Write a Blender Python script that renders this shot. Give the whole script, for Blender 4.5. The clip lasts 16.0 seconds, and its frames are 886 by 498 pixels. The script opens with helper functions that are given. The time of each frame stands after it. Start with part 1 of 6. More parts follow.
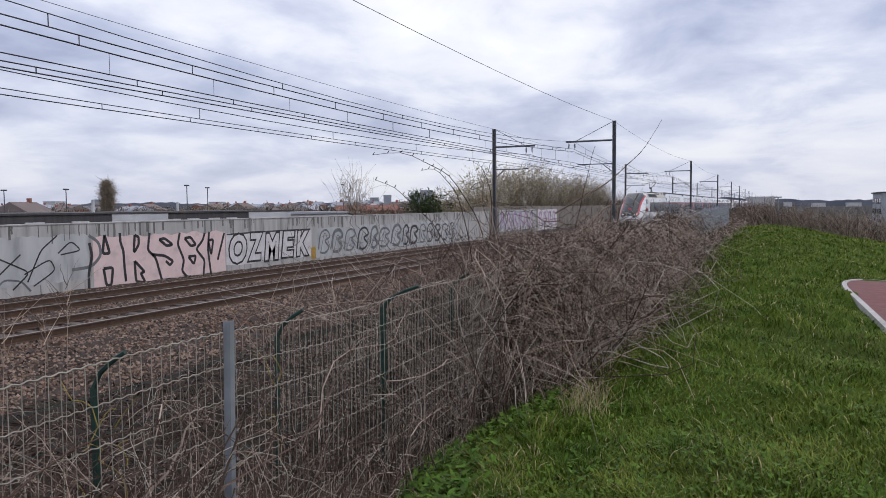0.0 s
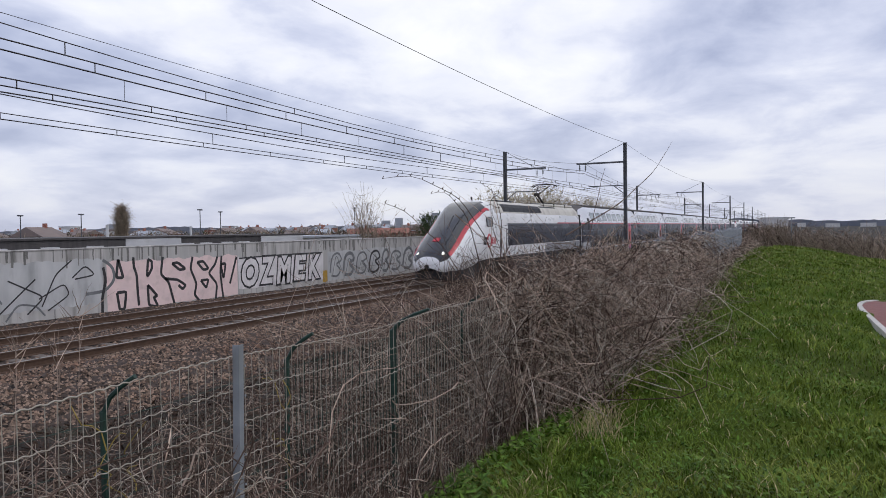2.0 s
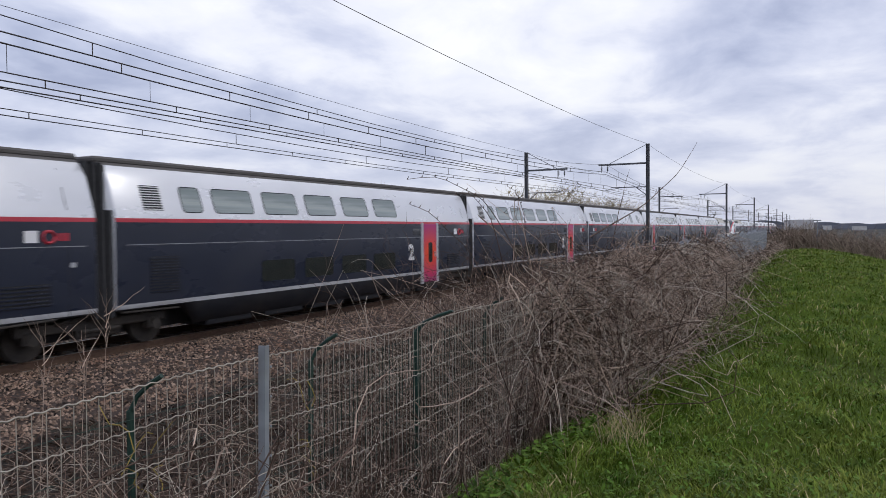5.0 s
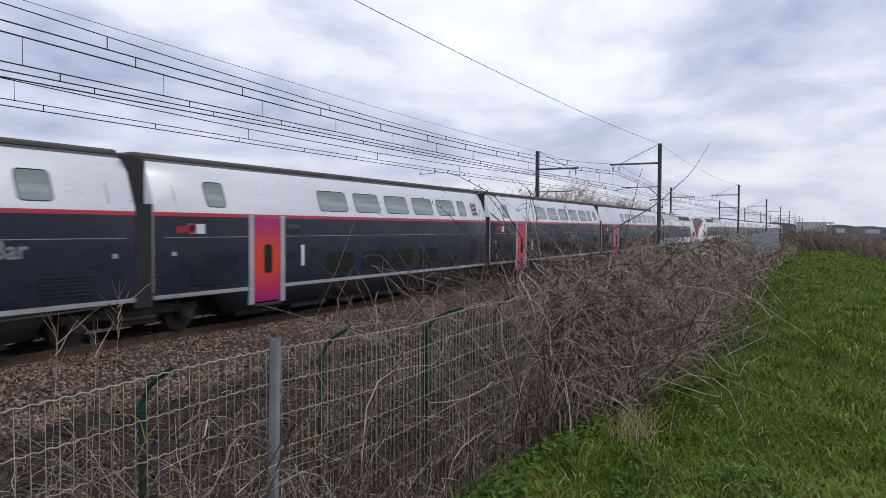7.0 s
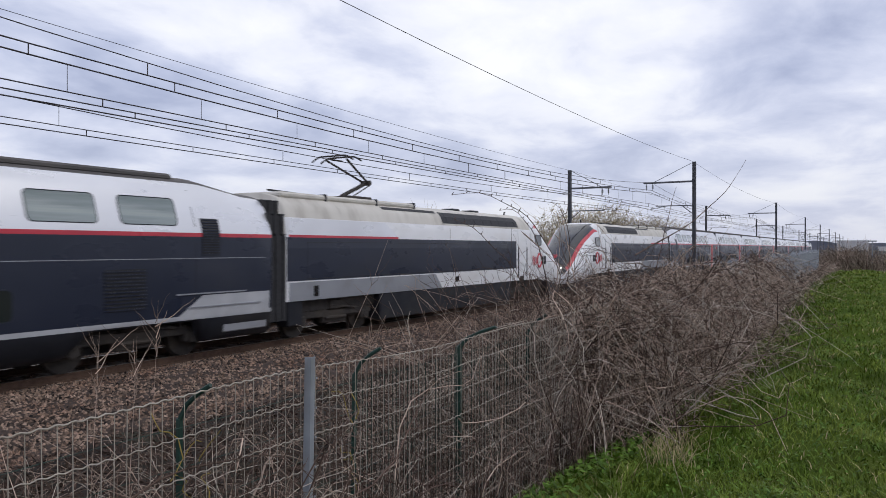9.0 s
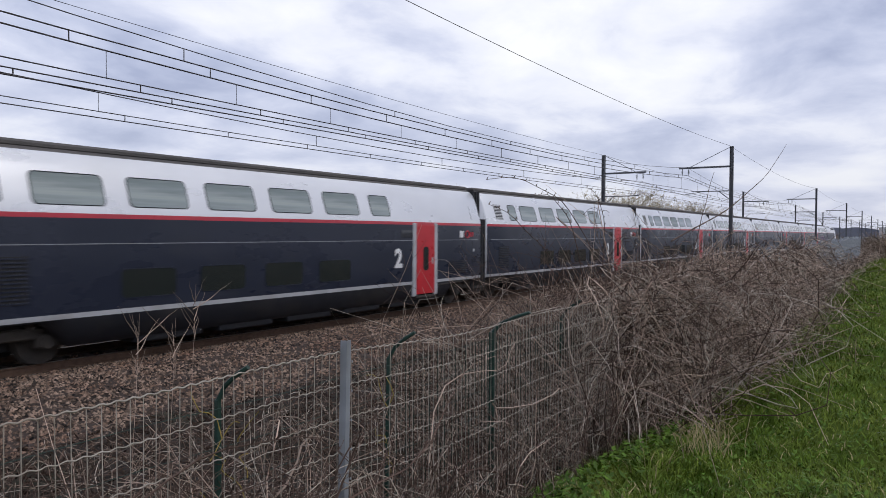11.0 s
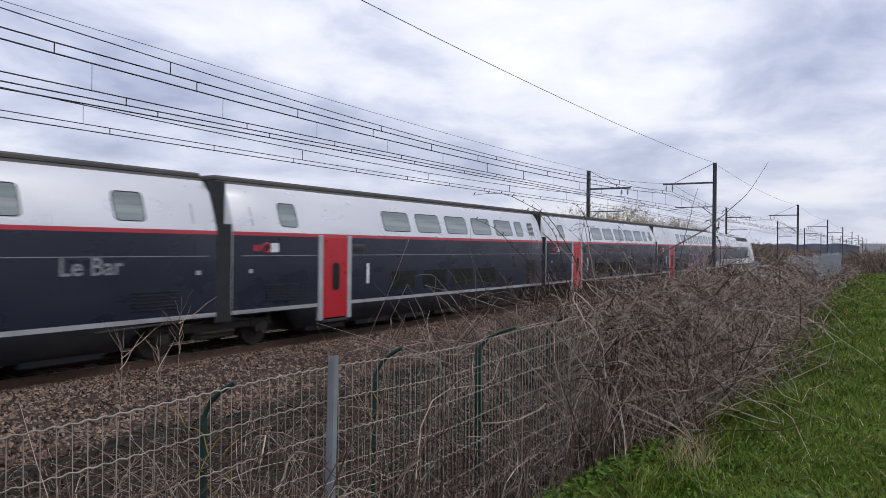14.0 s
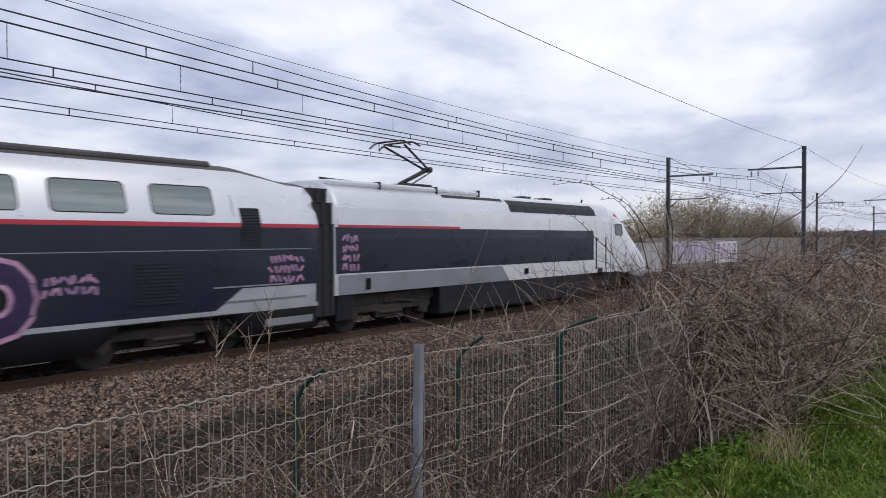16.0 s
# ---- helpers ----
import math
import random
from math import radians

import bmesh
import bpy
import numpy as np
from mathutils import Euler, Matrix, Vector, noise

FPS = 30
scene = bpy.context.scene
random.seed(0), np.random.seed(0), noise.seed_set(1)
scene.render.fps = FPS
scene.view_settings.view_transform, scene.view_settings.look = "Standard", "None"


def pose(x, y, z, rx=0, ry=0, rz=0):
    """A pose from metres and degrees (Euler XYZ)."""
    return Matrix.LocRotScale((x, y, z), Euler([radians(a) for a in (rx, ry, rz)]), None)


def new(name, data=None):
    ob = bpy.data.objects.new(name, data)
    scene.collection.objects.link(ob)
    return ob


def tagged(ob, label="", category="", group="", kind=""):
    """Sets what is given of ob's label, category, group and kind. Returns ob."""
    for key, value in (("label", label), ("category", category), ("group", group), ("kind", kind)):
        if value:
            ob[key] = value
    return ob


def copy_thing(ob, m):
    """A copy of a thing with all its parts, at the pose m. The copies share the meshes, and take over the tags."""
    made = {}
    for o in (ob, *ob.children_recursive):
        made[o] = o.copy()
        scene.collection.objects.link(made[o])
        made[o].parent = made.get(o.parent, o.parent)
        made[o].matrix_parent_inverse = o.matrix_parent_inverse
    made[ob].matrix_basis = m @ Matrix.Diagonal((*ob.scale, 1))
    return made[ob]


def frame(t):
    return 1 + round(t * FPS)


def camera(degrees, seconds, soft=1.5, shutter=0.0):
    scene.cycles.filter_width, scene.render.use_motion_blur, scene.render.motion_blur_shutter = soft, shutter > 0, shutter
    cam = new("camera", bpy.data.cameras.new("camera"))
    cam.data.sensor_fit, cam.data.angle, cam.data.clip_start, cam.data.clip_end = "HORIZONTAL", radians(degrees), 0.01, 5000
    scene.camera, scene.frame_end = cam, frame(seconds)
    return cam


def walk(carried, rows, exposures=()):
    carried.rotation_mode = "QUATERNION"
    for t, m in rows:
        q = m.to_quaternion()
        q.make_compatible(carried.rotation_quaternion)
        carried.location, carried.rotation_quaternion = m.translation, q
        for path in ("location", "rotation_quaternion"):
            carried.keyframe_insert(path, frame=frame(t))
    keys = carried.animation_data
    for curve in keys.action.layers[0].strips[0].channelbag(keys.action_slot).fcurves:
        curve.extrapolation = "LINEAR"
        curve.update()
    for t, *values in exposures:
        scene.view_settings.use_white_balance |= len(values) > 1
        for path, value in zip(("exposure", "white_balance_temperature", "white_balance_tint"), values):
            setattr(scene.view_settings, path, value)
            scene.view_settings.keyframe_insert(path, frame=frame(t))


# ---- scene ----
# World: rail tops at z = 0, +x along the railway, +y across it towards the far wall.
cam = camera(63.49, 16.0, soft=0.6, shutter=0.12)
walk(cam, [
    (0.0, pose(0.000, -0.003, 2.605, 86.584, 0.495, -65.294)),
    (0.5, pose(0.005, -0.011, 2.603, 87.317, 1.049, -64.922)),
    (1.0, pose(0.007, -0.007, 2.603, 87.988, 0.649, -64.962)),
    (1.5, pose(0.002, -0.018, 2.604, 88.118, 0.571, -64.617)),
    (2.0, pose(0.005, -0.017, 2.606, 88.407, 0.834, -64.379)),
    (2.5, pose(0.010, -0.010, 2.601, 88.819, 1.488, -64.503)),
    (3.0, pose(0.010, -0.015, 2.600, 89.441, 1.519, -64.214)),
    (3.5, pose(0.007, -0.015, 2.603, 89.535, 1.681, -63.667)),
    (4.0, pose(0.018, -0.004, 2.618, 88.459, 1.398, -62.977)),
    (6.5, pose(0.017, 0.044, 2.600, 88.765, -0.614, -62.592)),
    (7.0, pose(0.020, 0.043, 2.598, 88.289, -0.259, -61.964)),
    (7.5, pose(0.026, 0.044, 2.596, 88.620, 0.384, -61.510)),
    (8.0, pose(0.020, 0.043, 2.601, 89.754, 0.329, -60.924)),
    (8.5, pose(0.021, 0.042, 2.606, 90.045, 0.043, -60.241)),
    (9.0, pose(0.004, 0.037, 2.598, 89.864, -0.053, -59.406)),
    (11.5, pose(0.006, 0.065, 2.593, 88.599, -0.306, -56.730)),
    (12.0, pose(0.003, 0.068, 2.588, 88.587, -0.454, -56.967)),
    (12.5, pose(0.005, 0.074, 2.597, 88.742, -0.529, -56.911)),
    (13.0, pose(0.005, 0.072, 2.593, 89.661, -0.460, -57.306)),
    (13.5, pose(-0.010, 0.062, 2.598, 89.957, -0.452, -58.015)),
    (14.0, pose(-0.018, 0.059, 2.601, 89.829, -0.538, -58.023)),
    (14.5, pose(-0.030, 0.052, 2.611, 90.458, -0.881, -57.799)),
    (15.0, pose(-0.023, 0.060, 2.605, 90.249, -0.976, -57.598)),
    (15.5, pose(-0.029, 0.065, 2.596, 89.856, -0.593, -57.041)),
    (16.0, pose(-0.082, 0.061, 2.598, 89.084, 0.098, -52.040)),
])

# ---- world and light: a bright overcast sky with broken cloud ----
SUN_ELEVATION, SUN_AZIMUTH = 48, 205
world = bpy.data.worlds.new("sky")
scene.world = world
world.use_nodes = True


def sky_nodes():
    nt = world.node_tree
    nt.nodes.clear()
    N, L = nt.nodes.new, nt.links.new
    out, bg = N("ShaderNodeOutputWorld"), N("ShaderNodeBackground")
    sky = N("ShaderNodeTexSky")
    sky.sky_type, sky.sun_disc = "NISHITA", False
    sky.sun_elevation, sky.sun_rotation = radians(SUN_ELEVATION), radians(SUN_AZIMUTH)
    dim = N("ShaderNodeVectorMath")
    dim.operation = "SCALE"
    dim.inputs["Scale"].default_value = 0.10
    L(sky.outputs[0], dim.inputs[0])
    co, sep = N("ShaderNodeTexCoord"), N("ShaderNodeSeparateXYZ")
    L(co.outputs["Generated"], sep.inputs[0])

    def op(kind, a, b=0.0):
        m = N("ShaderNodeMath")
        m.operation = kind
        for s, v in zip(m.inputs, (a, b)):
            if isinstance(v, (int, float)):
                s.default_value = v
            else:
                L(v, s)
        return m.outputs[0]

    # the cloud deck is a level sheet: the view direction is laid out on it
    lift = op("ADD", op("MAXIMUM", sep.outputs[2], 0.0), 0.24)
    flat = N("ShaderNodeCombineXYZ")
    L(op("DIVIDE", sep.outputs[0], lift), flat.inputs[0])
    L(op("DIVIDE", sep.outputs[1], lift), flat.inputs[1])

    def clouds(scale, detail, rough, shift, twist):
        mp, n = N("ShaderNodeMapping"), N("ShaderNodeTexNoise")
        mp.inputs["Location"].default_value = shift
        L(flat.outputs[0], mp.inputs[0])
        L(mp.outputs[0], n.inputs["Vector"])
        n.inputs["Scale"].default_value, n.inputs["Detail"].default_value = scale, detail
        n.inputs["Roughness"].default_value, n.inputs["Distortion"].default_value = rough, twist
        return n.outputs["Fac"]

    def ramp(src, *stops):
        r = N("ShaderNodeValToRGB")
        while len(r.color_ramp.elements) < len(stops):
            r.color_ramp.elements.new(0.5)
        for e, (p, c) in zip(r.color_ramp.elements, stops):
            e.position, e.color = p, (*c, 1)
        L(src, r.inputs[0])
        return r.outputs[0]

    big = clouds(0.95, 7, 0.5, (5.6, 1.9, 0), 0.5)
    small = clouds(2.6, 9, 0.55, (1.3, 2.2, 0), 0.3)
    both = op("ADD", op("MULTIPLY", big, 0.58), op("MULTIPLY", small, 0.42))
    deck = ramp(both, (0.37, (0.42, 0.47, 0.66)), (0.43, (0.56, 0.61, 0.80)), (0.495, (0.73, 0.77, 0.94)), (0.545, (0.90, 0.925, 1.04)), (0.63, (1.05, 1.06, 1.10)))
    # towards the horizon the deck is seen edge-on and pales
    low = ramp(sep.outputs[2], (0.0, (1, 1, 1)), (0.10, (0.45, 0.45, 0.45)), (0.22, (0, 0, 0)))
    pale = N("ShaderNodeMixRGB")
    pale.inputs[2].default_value = (0.60, 0.62, 0.74, 1)
    L(op("MULTIPLY", low, 0.6), pale.inputs[0])
    L(deck, pale.inputs[1])
    cover = N("ShaderNodeMixRGB")
    cover.inputs[0].default_value = 0.93
    L(dim.outputs[0], cover.inputs[1])
    L(pale.outputs[0], cover.inputs[2])
    L(cover.outputs[0], bg.inputs["Color"])
    bg.inputs["Strength"].default_value = 1.0
    L(bg.outputs[0], out.inputs[0])


sky_nodes()
sun = new("sun", bpy.data.lights.new("sun", "SUN"))
sun.data.energy, sun.data.angle, sun.data.color = 0.5, radians(18), (1.0, 0.96, 0.9)
sun.matrix_world = pose(0, -20, 60, 90 - SUN_ELEVATION, 0, 20)

# ---- materials ----


def surf(name, c1, c2=None, scale=4.0, rough=0.6, metal=0.0, bump=0.0, bump_scale=60.0, stain=None, stain_amt=0.0, stain_scale=1.2,
         stretch=(1, 1, 1), rough_var=0.1, per_object=0.0, per_island=0.0, spec=0.5):
    """A surface of two mingled colours, fine relief and larger stains, in metres of the thing's own space."""
    m = bpy.data.materials.new(name)
    m.use_nodes = True
    nt = m.node_tree
    N, L = nt.nodes.new, nt.links.new
    b = nt.nodes["Principled BSDF"]
    co, mp = N("ShaderNodeTexCoord"), N("ShaderNodeMapping")
    mp.inputs["Scale"].default_value = stretch
    L(co.outputs["Object"], mp.inputs[0])
    c2 = c2 or tuple(min(1, v * 0.75) for v in c1)

    def tex(s, d=5):
        n = N("ShaderNodeTexNoise")
        n.inputs["Scale"].default_value, n.inputs["Detail"].default_value = s, d
        L(mp.outputs[0], n.inputs["Vector"])
        return n.outputs["Fac"]

    def mix(fac, a, c):
        x = N("ShaderNodeMixRGB")
        for s, v in zip(x.inputs, (fac, a, c)):
            if isinstance(v, (int, float)):
                s.default_value = v
            elif isinstance(v, tuple):
                s.default_value = (*v[:3], 1)
            else:
                L(v, s)
        return x.outputs[0]

    def span(src, lo, hi, a=0.0, c=1.0):
        r = N("ShaderNodeMapRange")
        for i, v in enumerate((lo, hi, a, c)):
            r.inputs[i + 1].default_value = v
        L(src, r.inputs[0])
        return r.outputs[0]

    base = tex(scale)
    col = mix(span(base, 0.33, 0.67), tuple(c1), tuple(c2))
    if stain:
        col = mix(span(tex(stain_scale, 8), 0.52, 0.72, 0, stain_amt), col, tuple(stain))
    for amt, node, out in ((per_object, "ShaderNodeObjectInfo", "Random"), (per_island, "ShaderNodeNewGeometry", "Random Per Island")):
        if amt:
            h = N("ShaderNodeHueSaturation")
            L(span(N(node).outputs[out], 0, 1, 1 - amt, 1 + amt), h.inputs["Value"])
            L(col, h.inputs["Color"])
            col = h.outputs[0]
    L(col, b.inputs["Base Color"])
    L(span(tex(scale * 2.3), 0.3, 0.7, max(0.02, rough - rough_var), min(1, rough + rough_var)), b.inputs["Roughness"])
    b.inputs["Metallic"].default_value = metal
    b.inputs["Specular IOR Level"].default_value = spec
    if bump:
        bp = N("ShaderNodeBump")
        bp.inputs["Strength"].default_value, bp.inputs["Distance"].default_value = bump, 0.5 / bump_scale
        L(tex(bump_scale, 6), bp.inputs["Height"])
        L(bp.outputs[0], b.inputs["Normal"])
    return m


M = dict(
    grass_soil=surf("grass_soil", (0.045, 0.082, 0.006), (0.07, 0.10, 0.012), 1.4, 0.95, spec=0.05, bump=0.8, bump_scale=30, stain=(0.09, 0.08, 0.04), stain_amt=0.5, stain_scale=0.35),
    # soil darkened to near black: shade under the brambles is in its colour
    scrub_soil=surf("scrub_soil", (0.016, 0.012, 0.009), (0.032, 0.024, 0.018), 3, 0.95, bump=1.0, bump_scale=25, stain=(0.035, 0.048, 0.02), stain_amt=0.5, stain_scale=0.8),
    blade=surf("grass_blade", (0.092, 0.150, 0.017), (0.175, 0.212, 0.036), 1.6, 0.7, per_island=0.45, spec=0.12, stain=(0.036, 0.085, 0.008), stain_amt=0.9, stain_scale=2.2),
    straw=surf("dry_grass_blade", (0.56, 0.46, 0.27), (0.42, 0.33, 0.18), 2, 0.8, per_island=0.3, spec=0.2),
    ballast=surf("ballast_bed", (0.04, 0.027, 0.022), (0.07, 0.048, 0.038), 9, 0.9, bump=1.0, bump_scale=18, stain=(0.05, 0.03, 0.022), stain_amt=0.6, stain_scale=0.5),
    stone=surf("ballast_stone", (0.135, 0.083, 0.056), (0.25, 0.18, 0.135), 5, 0.85, per_island=1.0, stain=(0.13, 0.065, 0.04), stain_amt=0.7, stain_scale=0.7),
    rail_side=surf("rail_rust", (0.075, 0.042, 0.028), (0.11, 0.065, 0.042), 8, 0.85, bump=0.3),
    rail_top=surf("rail_polished", (0.32, 0.29, 0.27), (0.22, 0.19, 0.17), 3, 0.35, metal=0.9),
    sleeper=surf("sleeper_concrete", (0.19, 0.165, 0.145), (0.13, 0.10, 0.085), 5, 0.9, bump=0.4),
    wall=surf("wall_concrete", (0.58, 0.56, 0.54), (0.44, 0.425, 0.41), 2.2, 0.9, bump=0.35, bump_scale=40, stain=(0.17, 0.16, 0.145), stain_amt=0.8, stain_scale=1.9, stretch=(1.6, 1, 0.18)),
    wall_old=surf("wall_weathered_brown", (0.33, 0.29, 0.255), (0.24, 0.21, 0.185), 1.4, 0.9, bump=0.3, bump_scale=30, stain=(0.14, 0.12, 0.10), stain_amt=0.6, stain_scale=1.2, stretch=(1.2, 1, 0.3)),
    wall_wash=surf("wall_painted_over", (0.60, 0.60, 0.60), (0.48, 0.485, 0.49), 1.5, 0.85, bump=0.2, stain=(0.24, 0.24, 0.24), stain_amt=0.5, stain_scale=2, stretch=(1.3, 1, 0.4)),
    pink=surf("spray_pink", (0.88, 0.68, 0.65), (0.82, 0.63, 0.61), 3, 0.7, stain=(0.45, 0.36, 0.34), stain_amt=0.35, stain_scale=2.5),
    spray_white=surf("spray_pale", (0.80, 0.76, 0.76), (0.68, 0.65, 0.65), 3, 0.7, stain=(0.38, 0.36, 0.37), stain_amt=0.4, stain_scale=2.5),
    spray_black=surf("spray_black", (0.028, 0.026, 0.03), (0.05, 0.047, 0.05), 5, 0.6),
    spray_grey=surf("spray_grey", (0.15, 0.155, 0.165), (0.22, 0.225, 0.23), 4, 0.75),
    spray_yellow=surf("spray_yellow", (0.55, 0.33, 0.05), (0.42, 0.25, 0.05), 6, 0.7),
    spray_violet=surf("spray_violet", (0.36, 0.20, 0.42), (0.45, 0.27, 0.47), 6, 0.65),
    spray_rose=surf("spray_rose", (0.62, 0.36, 0.50), (0.50, 0.27, 0.42), 6, 0.6, stain=(0.2, 0.12, 0.2), stain_amt=0.5, stain_scale=5),
    spray_dark=surf("spray_dark_violet", (0.025, 0.015, 0.06), (0.045, 0.025, 0.09), 4, 0.45),
    wall_streak=surf("wall_runoff", (0.15, 0.145, 0.135), (0.24, 0.235, 0.22), 6, 0.95, stretch=(3, 1, 0.4)),
    galv=surf("galvanised_steel", (0.33, 0.35, 0.38), (0.24, 0.26, 0.285), 7, 0.55, metal=0.3, bump=0.1, stain=(0.16, 0.13, 0.11), stain_amt=0.4, stain_scale=3),
    mast=surf("mast_steel", (0.13, 0.135, 0.15), (0.09, 0.095, 0.105), 3, 0.7, metal=0.2, stain=(0.12, 0.08, 0.06), stain_amt=0.4),
    wire=surf("overhead_wire", (0.045, 0.042, 0.045), (0.07, 0.06, 0.06), 3, 0.6, metal=0.3),
    insulator=surf("insulator_glass", (0.06, 0.07, 0.07), (0.04, 0.05, 0.05), 8, 0.25),
    fence_green=surf("fence_green_paint", (0.004, 0.026, 0.018), (0.009, 0.045, 0.031), 9, 0.55, bump=0.1, stain=(0.03, 0.03, 0.02), stain_amt=0.5, stain_scale=6),
    fence_wire=surf("fence_wire_zinc", (0.43, 0.39, 0.33), (0.29, 0.255, 0.21), 9, 0.7, metal=0.0, stain=(0.16, 0.10, 0.06), stain_amt=0.5, stain_scale=4),
    bark=surf("bramble_bark", (0.34, 0.25, 0.195), (0.45, 0.35, 0.28), 4, 0.85, per_island=0.5, spec=0.2),
    # dark bark; in the brambles it also paints the shaded interior
    bark_dark=surf("bramble_bark_dark", (0.066, 0.043, 0.034), (0.135, 0.09, 0.07), 4, 0.85, per_island=0.5, spec=0.2),
    # pale dry canes; in the brambles also painted highlights on lit twigs
    bark_pale=surf("dry_cane", (0.60, 0.53, 0.45), (0.46, 0.39, 0.32), 4, 0.8, per_island=0.4, spec=0.25),
    fluff=surf("seed_fluff", (0.30, 0.255, 0.225), (0.21, 0.175, 0.155), 9, 0.95, per_island=0.3, spec=0.1),
    leaf=surf("ground_leaf", (0.055, 0.12, 0.010), (0.10, 0.17, 0.02), 3, 0.6, per_island=0.5, spec=0.2),
    litter=surf("leaf_litter", (0.062, 0.040, 0.028), (0.03, 0.02, 0.014), 5, 0.9, per_island=0.7, spec=0.15),
    lichen=surf("yellow_lichen", (0.34, 0.25, 0.05), (0.24, 0.18, 0.05), 20, 0.9),
    blossom=surf("pale_buds", (0.55, 0.50, 0.36), (0.42, 0.36, 0.24), 3, 0.9, per_island=0.35, spec=0.1),
    far_twig=surf("far_twigs", (0.27, 0.215, 0.165), (0.36, 0.295, 0.225), 0.8, 0.95, per_island=0.35, spec=0.1),
    evergreen=surf("evergreen_leaf", (0.035, 0.06, 0.022), (0.06, 0.085, 0.03), 1, 0.8, per_island=0.4, spec=0.2),
    path=surf("path_red_asphalt", (0.235, 0.095, 0.085), (0.19, 0.075, 0.07), 5, 0.85, bump=0.5, bump_scale=140, stain=(0.13, 0.07, 0.065), stain_amt=0.4, stain_scale=0.8),
    kerb=surf("kerb_concrete", (0.60, 0.575, 0.54), (0.47, 0.45, 0.42), 5, 0.85, bump=0.3, stain=(0.3, 0.28, 0.25), stain_amt=0.4),
    train_white=surf("train_white_paint", (0.85, 0.85, 0.855), (0.78, 0.78, 0.785), 0.8, 0.32, stain=(0.58, 0.54, 0.48), stain_amt=0.4, stain_scale=0.7, stretch=(0.6, 1, 1.6)),
    train_silver=surf("train_silver_paint", (0.78, 0.785, 0.81), (0.70, 0.705, 0.73), 0.7, 0.33, metal=0.35, stain=(0.5, 0.5, 0.51), stain_amt=0.35, stain_scale=0.5, stretch=(0.5, 1, 1)),
    train_cream=surf("train_sooty_cream", (0.64, 0.61, 0.55), (0.53, 0.50, 0.445), 0.9, 0.6, stain=(0.33, 0.30, 0.26), stain_amt=0.6, stain_scale=0.9, stretch=(2, 1, 0.5)),
    train_dark=surf("train_anthracite_paint", (0.020, 0.025, 0.042), (0.028, 0.033, 0.052), 0.7, 0.30, stain=(0.05, 0.05, 0.056), stain_amt=0.3, stain_scale=0.8, stretch=(0.5, 1, 1), spec=0.32),
    train_skirt=surf("train_skirt_grey", (0.020, 0.021, 0.027), (0.014, 0.016, 0.021), 1.5, 0.5, stain=(0.05, 0.044, 0.038), stain_amt=0.5, stain_scale=1.0, stretch=(0.6, 1, 1), spec=0.3),
    train_red=surf("train_red_stripe", (0.55, 0.035, 0.055), (0.47, 0.03, 0.05), 1.5, 0.35),
    train_band=surf("train_pale_band", (0.50, 0.51, 0.53), (0.41, 0.42, 0.44), 1.5, 0.45, stain=(0.30, 0.27, 0.24), stain_amt=0.4),
    train_grey=surf("train_mid_grey", (0.30, 0.31, 0.335), (0.25, 0.26, 0.28), 1.2, 0.4, stain=(0.2, 0.18, 0.16), stain_amt=0.4),
    train_roof=surf("train_roof_soot", (0.075, 0.07, 0.068), (0.11, 0.10, 0.095), 2.0, 0.8, bump=0.3, bump_scale=15, stretch=(0.4, 1, 1)),
    door_red=surf("train_door_red", (0.56, 0.02, 0.03), (0.50, 0.02, 0.03), 2, 0.35),
    door_rose=surf("train_door_rose", (0.42, 0.02, 0.12), (0.40, 0.02, 0.10), 2, 0.35),
    rubber=surf("gangway_rubber", (0.018, 0.018, 0.02), (0.03, 0.03, 0.033), 6, 0.75, bump=0.2),
    bogie=surf("bogie_grime", (0.028, 0.025, 0.023), (0.05, 0.042, 0.036), 6, 0.8, bump=0.4, stain=(0.08, 0.06, 0.042), stain_amt=0.4),
    louver=surf("louver_dark", (0.010, 0.010, 0.012), (0.016, 0.016, 0.019), 8, 0.6),
    brick_far=surf("far_red_brick", (0.30, 0.12, 0.09), (0.36, 0.16, 0.12), 0.2, 0.9),
    tile_far=surf("far_roof_tile", (0.20, 0.165, 0.155), (0.26, 0.20, 0.18), 0.3, 0.9),
    plaster_far=surf("far_plaster", (0.62, 0.61, 0.60), (0.50, 0.49, 0.49), 0.15, 0.9),
    grey_far=surf("far_grey_render", (0.42, 0.44, 0.48), (0.35, 0.37, 0.41), 0.15, 0.9),
    shed_dark=surf("shed_dark_cladding", (0.055, 0.05, 0.052), (0.08, 0.073, 0.073), 1.5, 0.7, stretch=(3, 3, 0.3), stain=(0.12, 0.11, 0.10), stain_amt=0.5, stain_scale=0.6),
    shed_white=surf("shed_white_cladding", (0.62, 0.62, 0.63), (0.54, 0.54, 0.56), 0.8, 0.7, stain=(0.4, 0.39, 0.38), stain_amt=0.5),
    # the blue-grey is distance haze put into the ridge's base colour
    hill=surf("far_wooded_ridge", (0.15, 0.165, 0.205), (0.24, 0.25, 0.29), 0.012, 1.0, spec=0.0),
)


def glass_mat(name, tint, rough):
    m = bpy.data.materials.new(name)
    m.use_nodes = True
    b = m.node_tree.nodes["Principled BSDF"]
    b.inputs["Base Color"].default_value = (*tint, 1)
    b.inputs["Roughness"].default_value = rough
    b.inputs["IOR"].default_value = 1.5
    b.inputs["Coat Weight"].default_value = 0.6
    b.inputs["Coat Roughness"].default_value = 0.03
    return m


